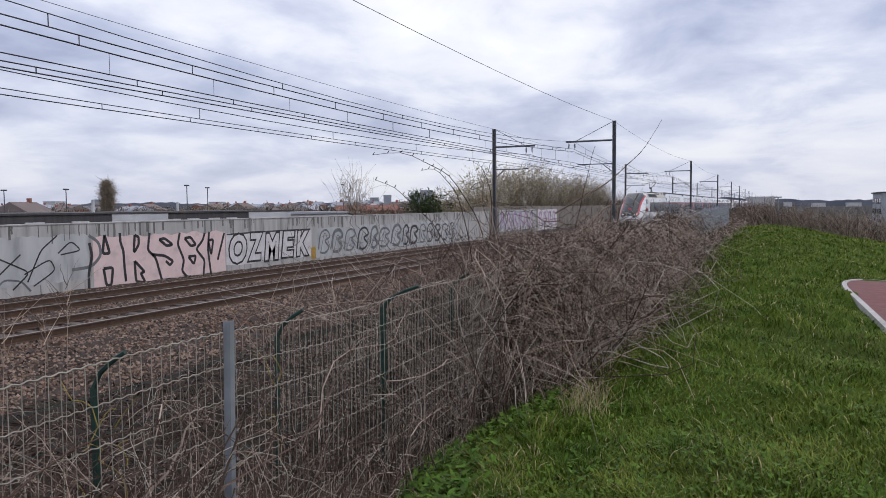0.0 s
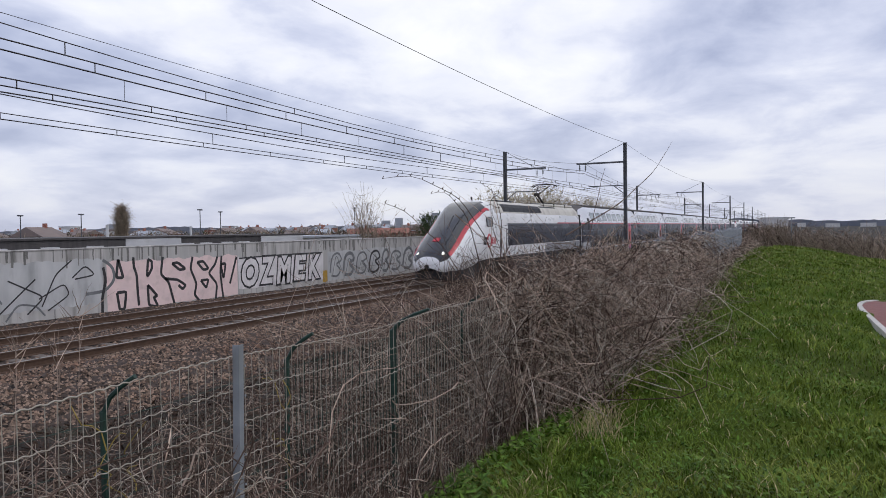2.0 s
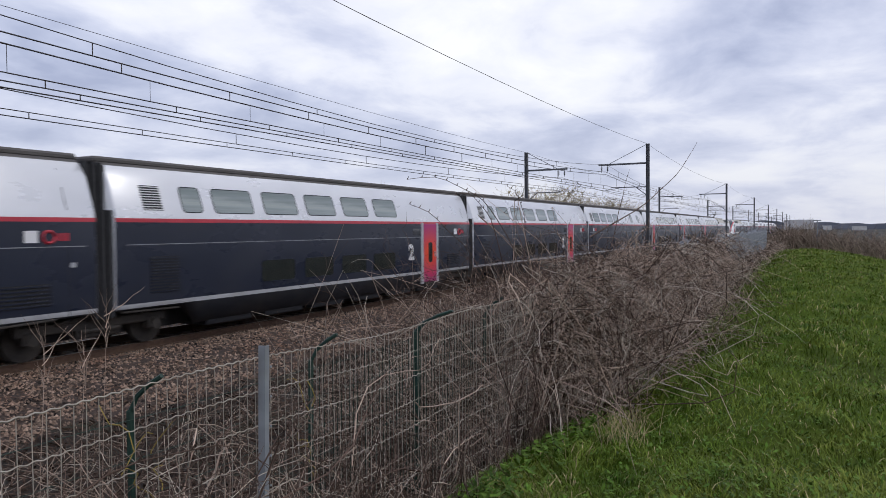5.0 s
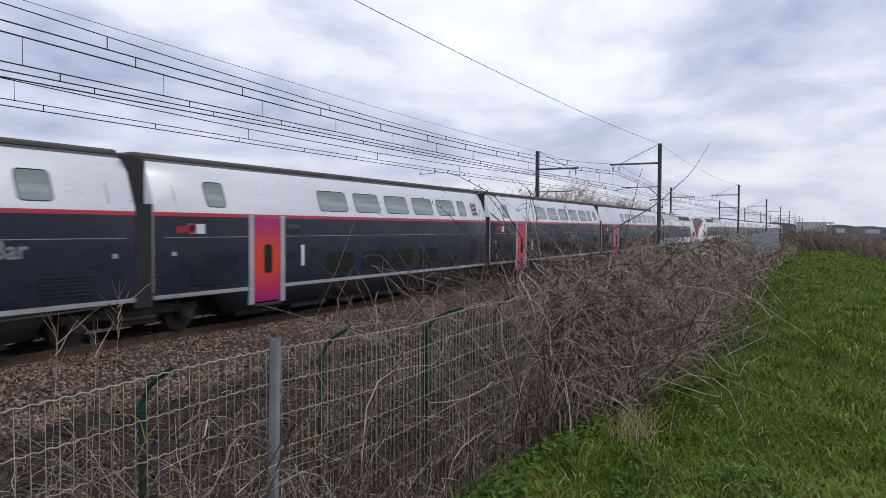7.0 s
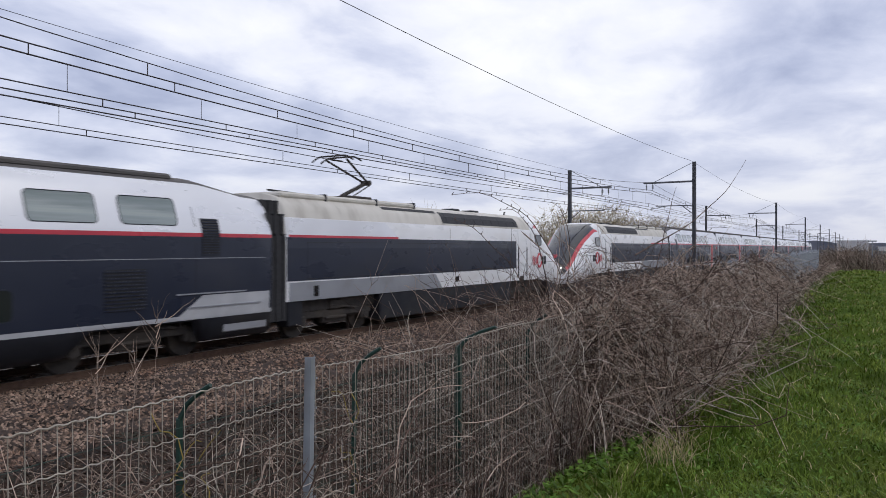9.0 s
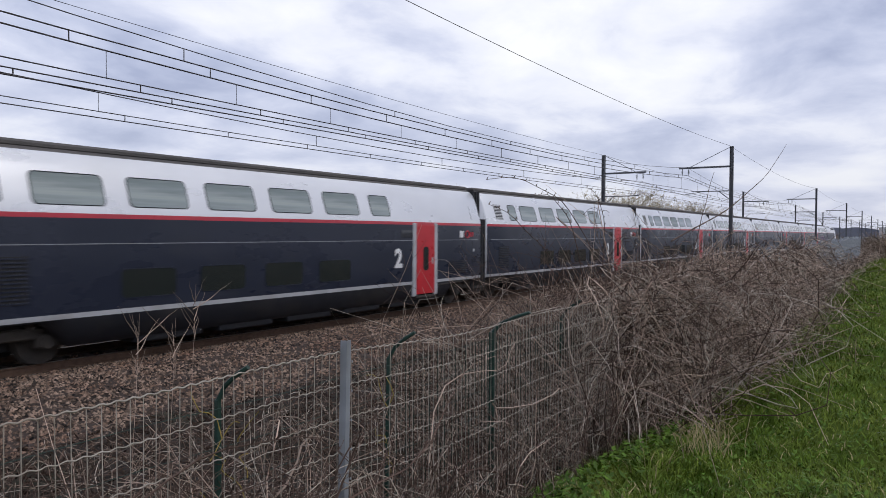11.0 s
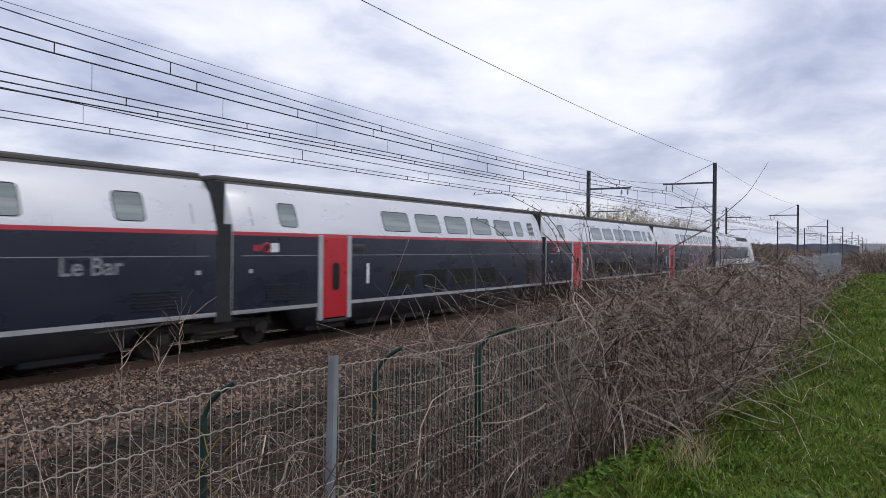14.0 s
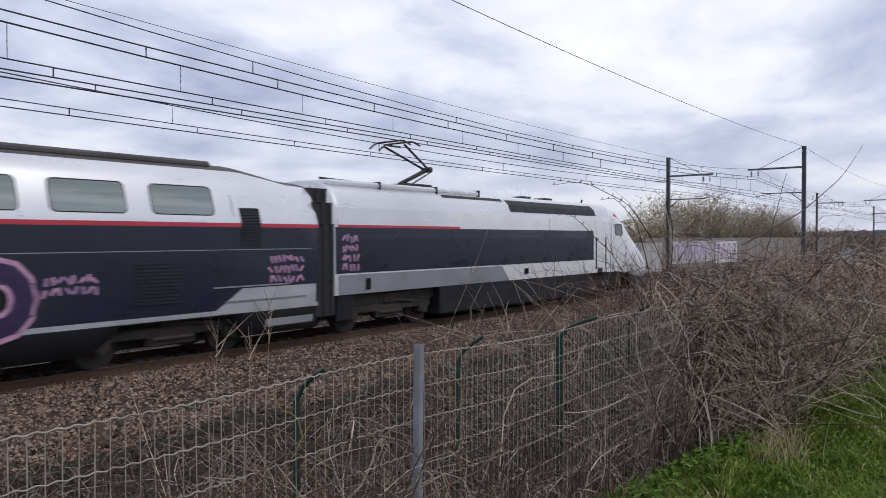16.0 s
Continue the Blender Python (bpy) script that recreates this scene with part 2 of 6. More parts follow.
# tinted pane; its pale level streaks are reflections painted into the base colour
M["glass_painted_sheen"] = surf("tinted_window_pale", (0.33, 0.375, 0.37), (0.20, 0.24, 0.235), 1.0, 0.12, rough_var=0.04, stain=(0.42, 0.45, 0.43), stain_amt=0.6, stain_scale=1.3, stretch=(0.35, 1, 5))
M["glass_dark"] = glass_mat("tinted_window_dark", (0.022, 0.028, 0.026), 0.08)
M["screen"] = glass_mat("windscreen_black", (0.016, 0.017, 0.02), 0.10)


def lamp_mat():
    m = bpy.data.materials.new("headlight_glow")
    m.use_nodes = True
    b = m.node_tree.nodes["Principled BSDF"]
    b.inputs["Base Color"].default_value = (0.9, 0.9, 0.85, 1)
    b.inputs["Emission Color"].default_value = (1.0, 0.96, 0.86, 1)
    b.inputs["Emission Strength"].default_value = 1.6
    return m


M["lamp"] = lamp_mat()


def door_gradient():
    """Door foil that runs from orange-red in the middle to magenta at the rim."""
    m = bpy.data.materials.new("train_door_magenta")
    m.use_nodes = True
    nt = m.node_tree
    N, L = nt.nodes.new, nt.links.new
    co, mp, ln, rp = N("ShaderNodeTexCoord"), N("ShaderNodeMapping"), N("ShaderNodeVectorMath"), N("ShaderNodeValToRGB")
    mp.inputs["Location"].default_value, mp.inputs["Scale"].default_value = (0, 0, -1.45), (0.75, 0, 0.85)
    ln.operation = "LENGTH"
    L(co.outputs["Object"], mp.inputs[0])
    L(mp.outputs[0], ln.inputs[0])
    L(ln.outputs["Value"], rp.inputs[0])
    for e, (p, c) in zip(rp.color_ramp.elements, ((0.22, (0.82, 0.075, 0.018)), (0.98, (0.40, 0.012, 0.17)))):
        e.position, e.color = p, (*c, 1)
    b = nt.nodes["Principled BSDF"]
    L(rp.outputs[0], b.inputs["Base Color"])
    b.inputs["Roughness"].default_value = 0.35
    return m


M["door_magenta"] = door_gradient()

# ---- building helpers ----


def part(name, bm, mats, parent=None, label="", smooth=False, **tags):
    """Links a bmesh as one mesh object under a thing or part, or at top level."""
    me = bpy.data.meshes.new(name)
    if smooth:
        for f in bm.faces:
            f.smooth = True
    bm.to_mesh(me)
    bm.free()
    for m in mats if isinstance(mats, (list, tuple)) else [mats]:
        me.materials.append(M[m])
    ob = new(name, me)
    ob.parent = parent
    return tagged(ob, label, **tags)


def mesh_of(name, verts, faces, mats, parent=None, label="", index=None, smooth=False, **tags):
    me = bpy.data.meshes.new(name)
    me.from_pydata(verts, [], faces)
    for m in mats if isinstance(mats, (list, tuple)) else [mats]:
        me.materials.append(M[m])
    if index is not None:
        me.polygons.foreach_set("material_index", index)
    if smooth:
        me.polygons.foreach_set("use_smooth", [True] * len(me.polygons))
    ob = new(name, me)
    ob.parent = parent
    return tagged(ob, label, **tags)


def again(name, ob, parent, m, label=""):
    """Another part on the same mesh."""
    o = new(name, ob.data)
    o.parent, o.matrix_basis = parent, m
    return tagged(o, label)


def box(bm, x0, x1, y0, y1, z0, z1, bevel=0.0, mat=0):
    r = bmesh.ops.create_cube(bm, size=1)
    vs = r["verts"]
    for v in vs:
        v.co = Vector(((x0 + x1) / 2 + v.co.x * (x1 - x0), (y0 + y1) / 2 + v.co.y * (y1 - y0), (z0 + z1) / 2 + v.co.z * (z1 - z0)))
    faces = {f for v in vs for f in v.link_faces}
    for f in faces:
        f.material_index = mat
    if bevel:
        es = {e for v in vs for e in v.link_edges}
        bmesh.ops.bevel(bm, geom=list(es), offset=bevel, segments=1, affect="EDGES", profile=0.5)
    return bm


def boxed(*a, **k):
    return box(bmesh.new(), *a, **k)


def rod(bm, a, b, r, n=6, r2=None, mat=0):
    a, b = Vector(a), Vector(b)
    d = b - a
    res = bmesh.ops.create_cone(bm, cap_ends=True, segments=n, radius1=r, radius2=r if r2 is None else r2, depth=d.length,
                                matrix=Matrix.Translation((a + b) / 2) @ d.to_track_quat("Z", "Y").to_matrix().to_4x4())
    for v in res["verts"]:
        for f in v.link_faces:
            f.material_index = mat
    return bm


class Tubes:
    """Gathers many thin tubes into one mesh."""

    def __init__(self, sides=3):
        self.v, self.f, self.n, self.sides, self.idx = [], [], 0, sides, []

    def add(self, pts, radii, mat=0):
        pts = np.asarray(pts, float)
        k, s = len(pts), self.sides
        d = np.gradient(pts, axis=0)
        d /= np.linalg.norm(d, axis=1, keepdims=True) + 1e-9
        ref = np.array([0.0, 0.0, 1.0]) if abs(d[:, 2]).mean() < 0.8 else np.array([1.0, 0.0, 0.0])
        u = np.cross(d, ref)
        u /= np.linalg.norm(u, axis=1, keepdims=True) + 1e-9
        w = np.cross(d, u)
        ang = np.arange(s) * 2 * math.pi / s
        rad = np.broadcast_to(radii, (k,))
        ring = pts[:, None] + rad[:, None, None] * (np.cos(ang)[None, :, None] * u[:, None] + np.sin(ang)[None, :, None] * w[:, None])
        self.v.append(ring.reshape(-1, 3))
        i, j = np.meshgrid(np.arange(k - 1), np.arange(s), indexing="ij")
        a = self.n + i * s + j
        b = self.n + i * s + (j + 1) % s
        self.f.append(np.stack([a, b, b + s, a + s], -1).reshape(-1, 4))
        self.idx.append(np.full((k - 1) * s, mat))
        self.n += k * s

    def done(self, name, mats, parent=None, label="", smooth=False, **tags):
        return mesh_of(name, np.concatenate(self.v).tolist(), np.concatenate(self.f).tolist(), mats, parent, label,
                       np.concatenate(self.idx).astype(int).tolist(), smooth, **tags)


def empty(name, label, category, m=None, group="", kind=""):
    ob = new(name)
    if m is not None:
        ob.matrix_basis = m
    return tagged(ob, label, category, group, kind)


def smoothstep(a, b, x):
    t = np.clip((np.asarray(x, float) - a) / (b - a), 0, 1)
    return t * t * (3 - 2 * t)

# ---- ground: one sheet to the horizon ----
TRACK_1, TRACK_2, WALL_Y = 15.0, 18.65, 21.55


def ground_z(x, y):
    """Grassy bank at the camera, ditch with scrub behind the fence, level railway, land beyond."""
    x, y = np.asarray(x, float), np.asarray(y, float)
    z = np.interp(y, [-400, -60, -14, -6, -1.2, 0.6, 1.9, 2.6, 4.2, 9.8, 21, 24, 60, 400], [-3, -3, -0.6, 0.35, 0.80, 0.88, 0.62, 0.30, -0.35, -0.62, -0.62, -0.5, -1.5, -2.5])
    bank = np.exp(-((x - 38) / 30) ** 2) * np.exp(-((y + 0.2) / 3.2) ** 2) * 0.48
    lumps = 0.065 * np.sin(x * 1.3 + y * 0.7) * np.sin(y * 1.9 - x * 0.4) + 0.04 * np.sin(x * 3.1) * np.sin(y * 2.7 + 1)
    near = np.exp(-(x / 90) ** 2) * np.exp(-(y / 14) ** 2)
    fall = smoothstep(44, 62, x) * smoothstep(2.4, -1.5, y) * smoothstep(-60, -20, y)
    return z + (bank + lumps * near) - 1.3 * fall


def make_ground():
    u = np.linspace(-1, 1, 281)
    xs = 12 + 26 * u + 3000 * np.sign(u) * np.abs(u) ** 7
    v = np.linspace(-1, 1, 221)
    ys = 2 + 14 * v + 3000 * np.sign(v) * np.abs(v) ** 7
    gx, gy = np.meshgrid(xs, ys, indexing="ij")
    gz = ground_z(gx, gy)
    nx, ny = gx.shape
    i, j = np.meshgrid(np.arange(nx - 1), np.arange(ny - 1), indexing="ij")
    a = (i * ny + j).ravel()
    faces = np.stack([a, a + ny, a + ny + 1, a + 1], -1)
    cy = (gy[:-1, :-1] + gy[1:, 1:]).ravel() / 2
    cx = (gx[:-1, :-1] + gx[1:, 1:]).ravel() / 2
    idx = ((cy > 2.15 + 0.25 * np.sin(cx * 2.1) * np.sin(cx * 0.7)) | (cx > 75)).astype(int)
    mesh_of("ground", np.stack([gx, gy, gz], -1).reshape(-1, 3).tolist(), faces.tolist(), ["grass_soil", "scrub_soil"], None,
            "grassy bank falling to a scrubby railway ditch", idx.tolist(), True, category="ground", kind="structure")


make_ground()


# ---- railway: ballast bed, sleepers, rails ----
def make_ballast():
    ys = [10.3, 10.9, 11.6, 12.4, 13.1, 13.6, 14.25, 15.75, 16.4, 17.25, 17.9, 19.4, 20.1, 20.7, 21.5, 23.2]
    zs = [-0.72, -0.60, -0.46, -0.30, -0.19, -0.16, -0.20, -0.20, -0.15, -0.15, -0.2, -0.2, -0.15, -0.15, -0.14, -0.14]
    xs = np.concatenate([np.linspace(-60, 0, 30)[:-1], np.linspace(0, 60, 201)[:-1], np.linspace(60, 700, 161)])
    yy = np.concatenate([np.linspace(a, b, 5)[:-1] for a, b in zip(ys, ys[1:])] + [[ys[-1]]])
    gx, gy = np.meshgrid(xs, yy, indexing="ij")
    rng = np.random.default_rng(4)
    gz = np.interp(gy, ys, zs) + rng.normal(0, 0.014, gx.shape)
    nx, ny = gx.shape
    i, j = np.meshgrid(np.arange(nx - 1), np.arange(ny - 1), indexing="ij")
    a = (i * ny + j).ravel()
    bed = mesh_of("track_bed", np.stack([gx, gy, gz], -1).reshape(-1, 3).tolist(), np.stack([a, a + ny, a + ny + 1, a + 1], -1).tolist(), "ballast", None,
                  "rust-brown crushed-stone ballast bed under two tracks", None, False, category="ballast", kind="structure")
    # loose stones on the near shoulder and between the rails
    rng = np.random.default_rng(11)
    base_v = np.array([[1, 0, 0], [-1, 0, 0], [0, 1, 0], [0, -1, 0], [0, 0, 1]], float)
    base_f = np.array([[0, 2, 4], [2, 1, 4], [1, 3, 4], [3, 0, 4]])
    k = 76000
    x = 2.5 + 62 * rng.random(k) ** 1.6
    band = rng.random(k)
    y = np.where(band < 0.72, 10.5 + 3.75 * rng.random(k), np.where(band < 0.86, 15.8 + 2.1 * rng.random(k), np.where(band < 0.94, 19.4 + 2.0 * rng.random(k), 14.3 + 1.4 * rng.random(k))))
    z = np.interp(y, ys, zs) + 0.004
    r = (0.022 + 0.026 * rng.random(k))[:, None, None] * (0.65 + 0.7 * rng.random((k, 5, 1)))
    ang = rng.random(k) * 6.283
    c, s = np.cos(ang)[:, None], np.sin(ang)[:, None]
    v = base_v[None] * r
    v = v + rng.normal(0, 0.007, v.shape)
    v = np.stack([v[..., 0] * c - v[..., 1] * s, v[..., 0] * s + v[..., 1] * c, v[..., 2] * 0.8], -1) + np.stack([x, y, z], -1)[:, None]
    f = base_f[None] + 5 * np.arange(k)[:, None, None]
    mesh_of("ballast_stones", v.reshape(-1, 3).tolist(), f.reshape(-1, 3).tolist(), "stone", bed, "angular brown and grey ballast stones", None, False, kind="stuff")


def make_tracks():
    prof = [(-0.075, -0.172), (0.075, -0.172), (0.07, -0.155), (0.012, -0.14), (0.012, -0.045), (0.036, -0.035), (0.036, -0.006), (0.03, 0), (-0.03, 0), (-0.036, -0.006), (-0.036, -0.035), (-0.012, -0.045), (-0.012, -0.14), (-0.07, -0.155)]
    n = len(prof)
    for y, word in ((TRACK_1, "near"), (TRACK_2, "far")):
        tr = empty("railway_track", "pair of rusty steel rails on concrete sleepers", "railway track", pose(0, y, 0), "two railway tracks", "structure")
        for off in (-0.75, 0.75):
            vs = [(x, off + p, q) for x in (-60, 20, 100, 700) for p, q in prof]
            fs, idx = [], []
            for k in range(3):
                for j in range(n):
                    fs.append((k * n + j, k * n + (j + 1) % n, (k + 1) * n + (j + 1) % n, (k + 1) * n + j))
                    idx.append(1 if j in (6, 7, 8) else 0)
            mesh_of("rail", vs, fs, ["rail_side", "rail_top"], tr, "", idx)
        sl = part("sleeper", boxed(-0.13, 0.13, -1.25, 1.25, -0.34, -0.172, bevel=0.02), "sleeper", tr)
        sl.matrix_basis = pose(-3, 0, 0)
        for i in range(1, 150):
            again("sleeper", sl, tr, pose(-3 + 0.6 * i, 0, 0))


make_ballast()
make_tracks()


# ---- concrete boundary wall, in panels with dark joints ----
def make_walls():
    w = empty("wall_north", "weathered grey concrete boundary wall covered in graffiti", "wall", None, "", "structure")
    rng = random.Random(5)
    x = -40.7
    joints = []
    while x < 54:
        wide = 2.25
        top = 2.10
        bm = boxed(x + 0.012, x + wide - 0.012, WALL_Y, WALL_Y + 0.18, -0.35, top, bevel=0.008)
        p = part("panel", bm, "wall", w)
        p.matrix_basis = pose(0, rng.uniform(-0.006, 0.006), 0)
        joints.append(x)
        x += wide
    part("coping", boxed(-40.7, x, WALL_Y - 0.03, WALL_Y + 0.21, 2.10, 2.15, bevel=0.01), "wall", w)
    part("joint_filler", boxed(-40.7, x, WALL_Y + 0.03, WALL_Y + 0.15, -0.35, 2.09), "spray_grey", w)
    w2 = empty("wall_north_2", "taller grey concrete retaining wall further down the line", "wall", None, "", "structure")
    x = 56.0
    while x < 150:
        part("panel", boxed(x + 0.015, x + 2.985, 22.9, 23.1, -0.4, 2.52, bevel=0.008), "wall_old", w2)
        x += 3.0
    part("joint_filler", boxed(56, 150, 22.94, 23.06, -0.4, 2.2), "spray_grey", w2)


make_walls()


# ---- overhead line: masts, arms, wires ----
NEAR_X, NEAR_Y, FAR_X, FAR_Y, BAY = 58.9, 11.77, 57.6, 21.64, 59.85


def h_beam(bm, x, y, z0, z1, w=0.26, d=0.26, t=0.02):
    box(bm, x - w / 2, x + w / 2, y - d / 2, y - d / 2 + t, z0, z1)
    box(bm, x - w / 2, x + w / 2, y + d / 2 - t, y + d / 2, z0, z1)
    box(bm, x - t / 2, x + t / 2, y - d / 2 + t, y + d / 2 - t, z0, z1)


def mast(side, m):
    """side +1: the arm reaches towards +y; -1: towards -y. Origin at rail level."""
    top = 9.4 if side > 0 else 9.12
    reach = 4.0 if side > 0 else 3.6
    ob = empty("overhead_line_mast", "dark steel railway mast with bracket arms and hanging insulators", "railway mast", m, "overhead line masts")
    bm = bmesh.new()
    h_beam(bm, 0, 0, -0.7, top)
    part("post", bm, "mast", ob)
    part("footing", boxed(-0.4, 0.4, -0.4, 0.4, -0.9, -0.35, bevel=0.03), "sleeper", ob)
    arm_z, low_z = top - 1.55, top - 3.45
    part("arm", boxed(-0.06, 0.06, *sorted((side * 0.14, side * reach)), arm_z - 0.07, arm_z + 0.07, bevel=0.01), "mast", ob)
    part("tie", rod(bmesh.new(), (0, side * 0.1, top - 0.05), (0, side * (reach - 0.9), arm_z + 0.07), 0.022), "mast", ob)
    part("strut", rod(bmesh.new(), (0, side * 0.14, low_z - 0.65), (0, side * 0.95, low_z), 0.035), "mast", ob)
    part("arm", boxed(-0.04, 0.04, *sorted((side * 0.14, side * 3.0)), low_z - 0.035, low_z + 0.035), "mast", ob)
    for y in (reach - 0.25, reach - 0.75):
        bm = rod(bmesh.new(), (0, side * y, arm_z - 0.07), (0, side * y, arm_z - 0.62), 0.02)
        for i in range(4):
            rod(bm, (0, side * y, arm_z - 0.2 - 0.08 * i), (0, side * y, arm_z - 0.24 - 0.08 * i), 0.07, 8)
        part("insulator", bm, "insulator", ob)
    part("registration_arm", rod(bmesh.new(), (0, side * 2.0, low_z), (0, side * (reach - 0.5), 5.72), 0.022), "mast", ob)
    return ob


def make_masts():
    a = mast(1, pose(NEAR_X - BAY, NEAR_Y, 0))
    b = mast(-1, pose(FAR_X - BAY, FAR_Y, 0))
    for i in range(1, 9):
        copy_thing(a, pose(NEAR_X + BAY * (i - 1), NEAR_Y, 0))
        copy_thing(b, pose(FAR_X + BAY * (i - 1), FAR_Y, 0))


def span_points(x0, x1, y, z0, z1, sag, k=13):
    t = np.linspace(0, 1, k)
    return np.stack([x0 + (x1 - x0) * t, np.full(k, y), z0 + (z1 - z0) * t - 4 * sag * t * (1 - t)], -1)


def wire_line(y, z, sag, z_first=None, bays=9):
    """Points of one wire from mast to mast; the first span may start higher."""
    out = []
    for i in range(bays):
        x0 = NEAR_X + BAY * (i - 1) - 0.6
        p = span_points(x0, x0 + BAY, y, z_first if i == 0 and z_first else z, z, sag)
        out.append(p if i == bays - 1 else p[:-1])
    return np.concatenate(out)


def make_wires():
    # one catenary over each track: carrier, auxiliaries, contact wires, droppers
    for y, levels in ((TRACK_1, ((7.835, 1.18, 0.013), (7.213, 0.70, 0.017), (7.01, 0.75, 0.018), (6.11, 0.24, 0.015), (5.85, 0.10, 0.015), (5.665, 0.02, 0.016))),
                      (TRACK_2, ((6.893, 0.80, 0.015), (6.0, 0.23, 0.013), (5.777, 0.15, 0.015)))):
        c = empty("catenary", "dark copper overhead wires with droppers above the track", "overhead wire", None, "overhead wires")
        side = lambda k: y
        for k, (z, sag, r) in enumerate(levels):
            t = Tubes(4)
            t.add(wire_line(side(k), z, sag), r)
            t.done("carrier_wire" if k == 0 else "contact_wire" if k == len(levels) - 1 else "auxiliary_wire", "wire", c)
        for k in range(len(levels) - 1):
            for i in range(3):
                x0 = NEAR_X + BAY * (i - 1) - 0.6
                for j in range(1, 17 if k != 0 else 7):
                    u = (j - 0.5 + 0.23 * k) / (16.4 if k != 0 else 7)
                    za, zb = (levels[q][0] - 4 * levels[q][1] * u * (1 - u) for q in (k, k + 1))
                    if za - zb < 0.07:
                        continue
                    t = Tubes(4)
                    t.add([(x0 + BAY * u, side(k), za), (x0 + BAY * u, side(k + 1), zb)], 0.016 if za - zb < 0.4 else 0.008)
                    t.done("dropper", "wire", c)
    for y, z, sag, z_first, r in ((NEAR_Y, 9.36, 0.55, 9.45, 0.012), (FAR_Y, 9.12, 0.35, 9.9, 0.010)):
        t = Tubes(4)
        t.add(wire_line(y, z, sag, z_first), r)
        t.done("feeder_wire", "wire", None, "thin feeder wire strung from mast top to mast top", category="overhead wire")


make_masts()
make_wires()

# ---- the train: two coupled double-deck sets. Each car: x runs back from its front end, y = 0 on the track's centre line ----
T_PROF = [(1.22, 0.34), (1.37, 0.46), (1.425, 0.90), (1.43, 1.00), (1.445, 1.25), (1.448, 2.32), (1.447, 2.35), (1.445, 2.84), (1.44, 2.93), (1.425, 3.02), (1.18, 3.78), (1.06, 4.00), (0.95, 4.12), (0.82, 4.19), (0.55, 4.27), (0.25, 4.305), (0, 4.31)]
T_MATS = ["train_skirt", "train_band", "train_dark", "train_red", "train_silver", "train_roof"]
T_BAND = [0, 0, 1, 2, 2, 2, 2, 3, 4, 4, 4, 4, 5, 5, 5, 5]


def t_half(z):
    zs, ys = [p[1] for p in T_PROF], [p[0] for p in T_PROF]
    return float(np.interp(z, zs, ys))


P_PROF = [(1.36, 0.9), (1.40, 1.15), (1.405, 1.6), (1.405, 2.6), (1.385, 3.0), (1.33, 3.42), (1.19, 3.76), (0.92, 4.0), (0.5, 4.1), (0, 4.12)]


def p_half(z):
    return float(np.interp(z, [p[1] for p in P_PROF], [p[0] for p in P_PROF]))


def loft(rings, band, mats, name, parent, label="", smooth=True, caps=True):
    """Skins equal rings of points; band gives the material of each strip at each station."""
    n = len(rings[0])
    vs = [p for r in rings for p in r]
    fs, idx = [], []
    for i in range(len(rings) - 1):
        for j in range(n - 1):
            fs.append((i * n + j, i * n + j + 1, (i + 1) * n + j + 1, (i + 1) * n + j))
            idx.append(band(i, j))
    if caps:
        for i, rev in ((0, True), (len(rings) - 1, False)):
            f = [i * n + j for j in range(n)]
            fs.append(f[::-1] if rev else f)
            idx.append(band(min(i, len(rings) - 2), n // 4))
    return mesh_of(name, vs, fs, mats, parent, label, idx, smooth)


def plate(name, half, x0, x1, z0, z1, mat, parent, eps=0.012, slant=0.0, rows=1, label="", thick=0.03, side=-1):
    """A flat piece that lies on the flank, eps proud; slant shifts its upper edge along x at the x1 end."""
    vs, fs = [], []
    for k in range(rows + 1):
        z = z0 + (z1 - z0) * k / rows
        s = slant * k / rows
        for x in (x0, x1 + s):
            vs.append((x, side * (half(z) + eps), z))
        for x in (x0, x1 + s):
            vs.append((x, side * (half(z) - thick), z))
    for k in range(rows):
        a, b = 4 * k, 4 * k + 4
        fs += [(a, a + 1, b + 1, b), (a + 2, b + 2, b + 3, a + 3), (a, b, b + 2, a + 2), (a + 1, a + 3, b + 3, b + 1)]
    e = 4 * rows
    fs += [(0, 2, 3, 1), (e, e + 1, e + 3, e + 2)]
    if side > 0:
        fs = [f[::-1] for f in fs]
    return mesh_of(name, vs, fs, mat, parent, label)


def flanks(name, half, x0, x1, z0, z1, mat, parent, eps=0.012, slant=0.0, rows=1, label=""):
    """The same piece on both flanks."""
    for sd in (-1, 1):
        plate(name, half, x0, x1, z0, z1, mat, parent, eps, slant, rows, label, side=sd)


def rounded(w, h, r, k=4):
    pts = []
    for cx, cy, a0 in ((w / 2 - r, h / 2 - r, 0), (-w / 2 + r, h / 2 - r, 90), (-w / 2 + r, -h / 2 + r, 180), (w / 2 - r, -h / 2 + r, 270)):
        for i in range(k + 1):
            a = radians(a0 + 90 * i / k)
            pts.append((cx + r * math.cos(a), cy + r * math.sin(a)))
    return pts


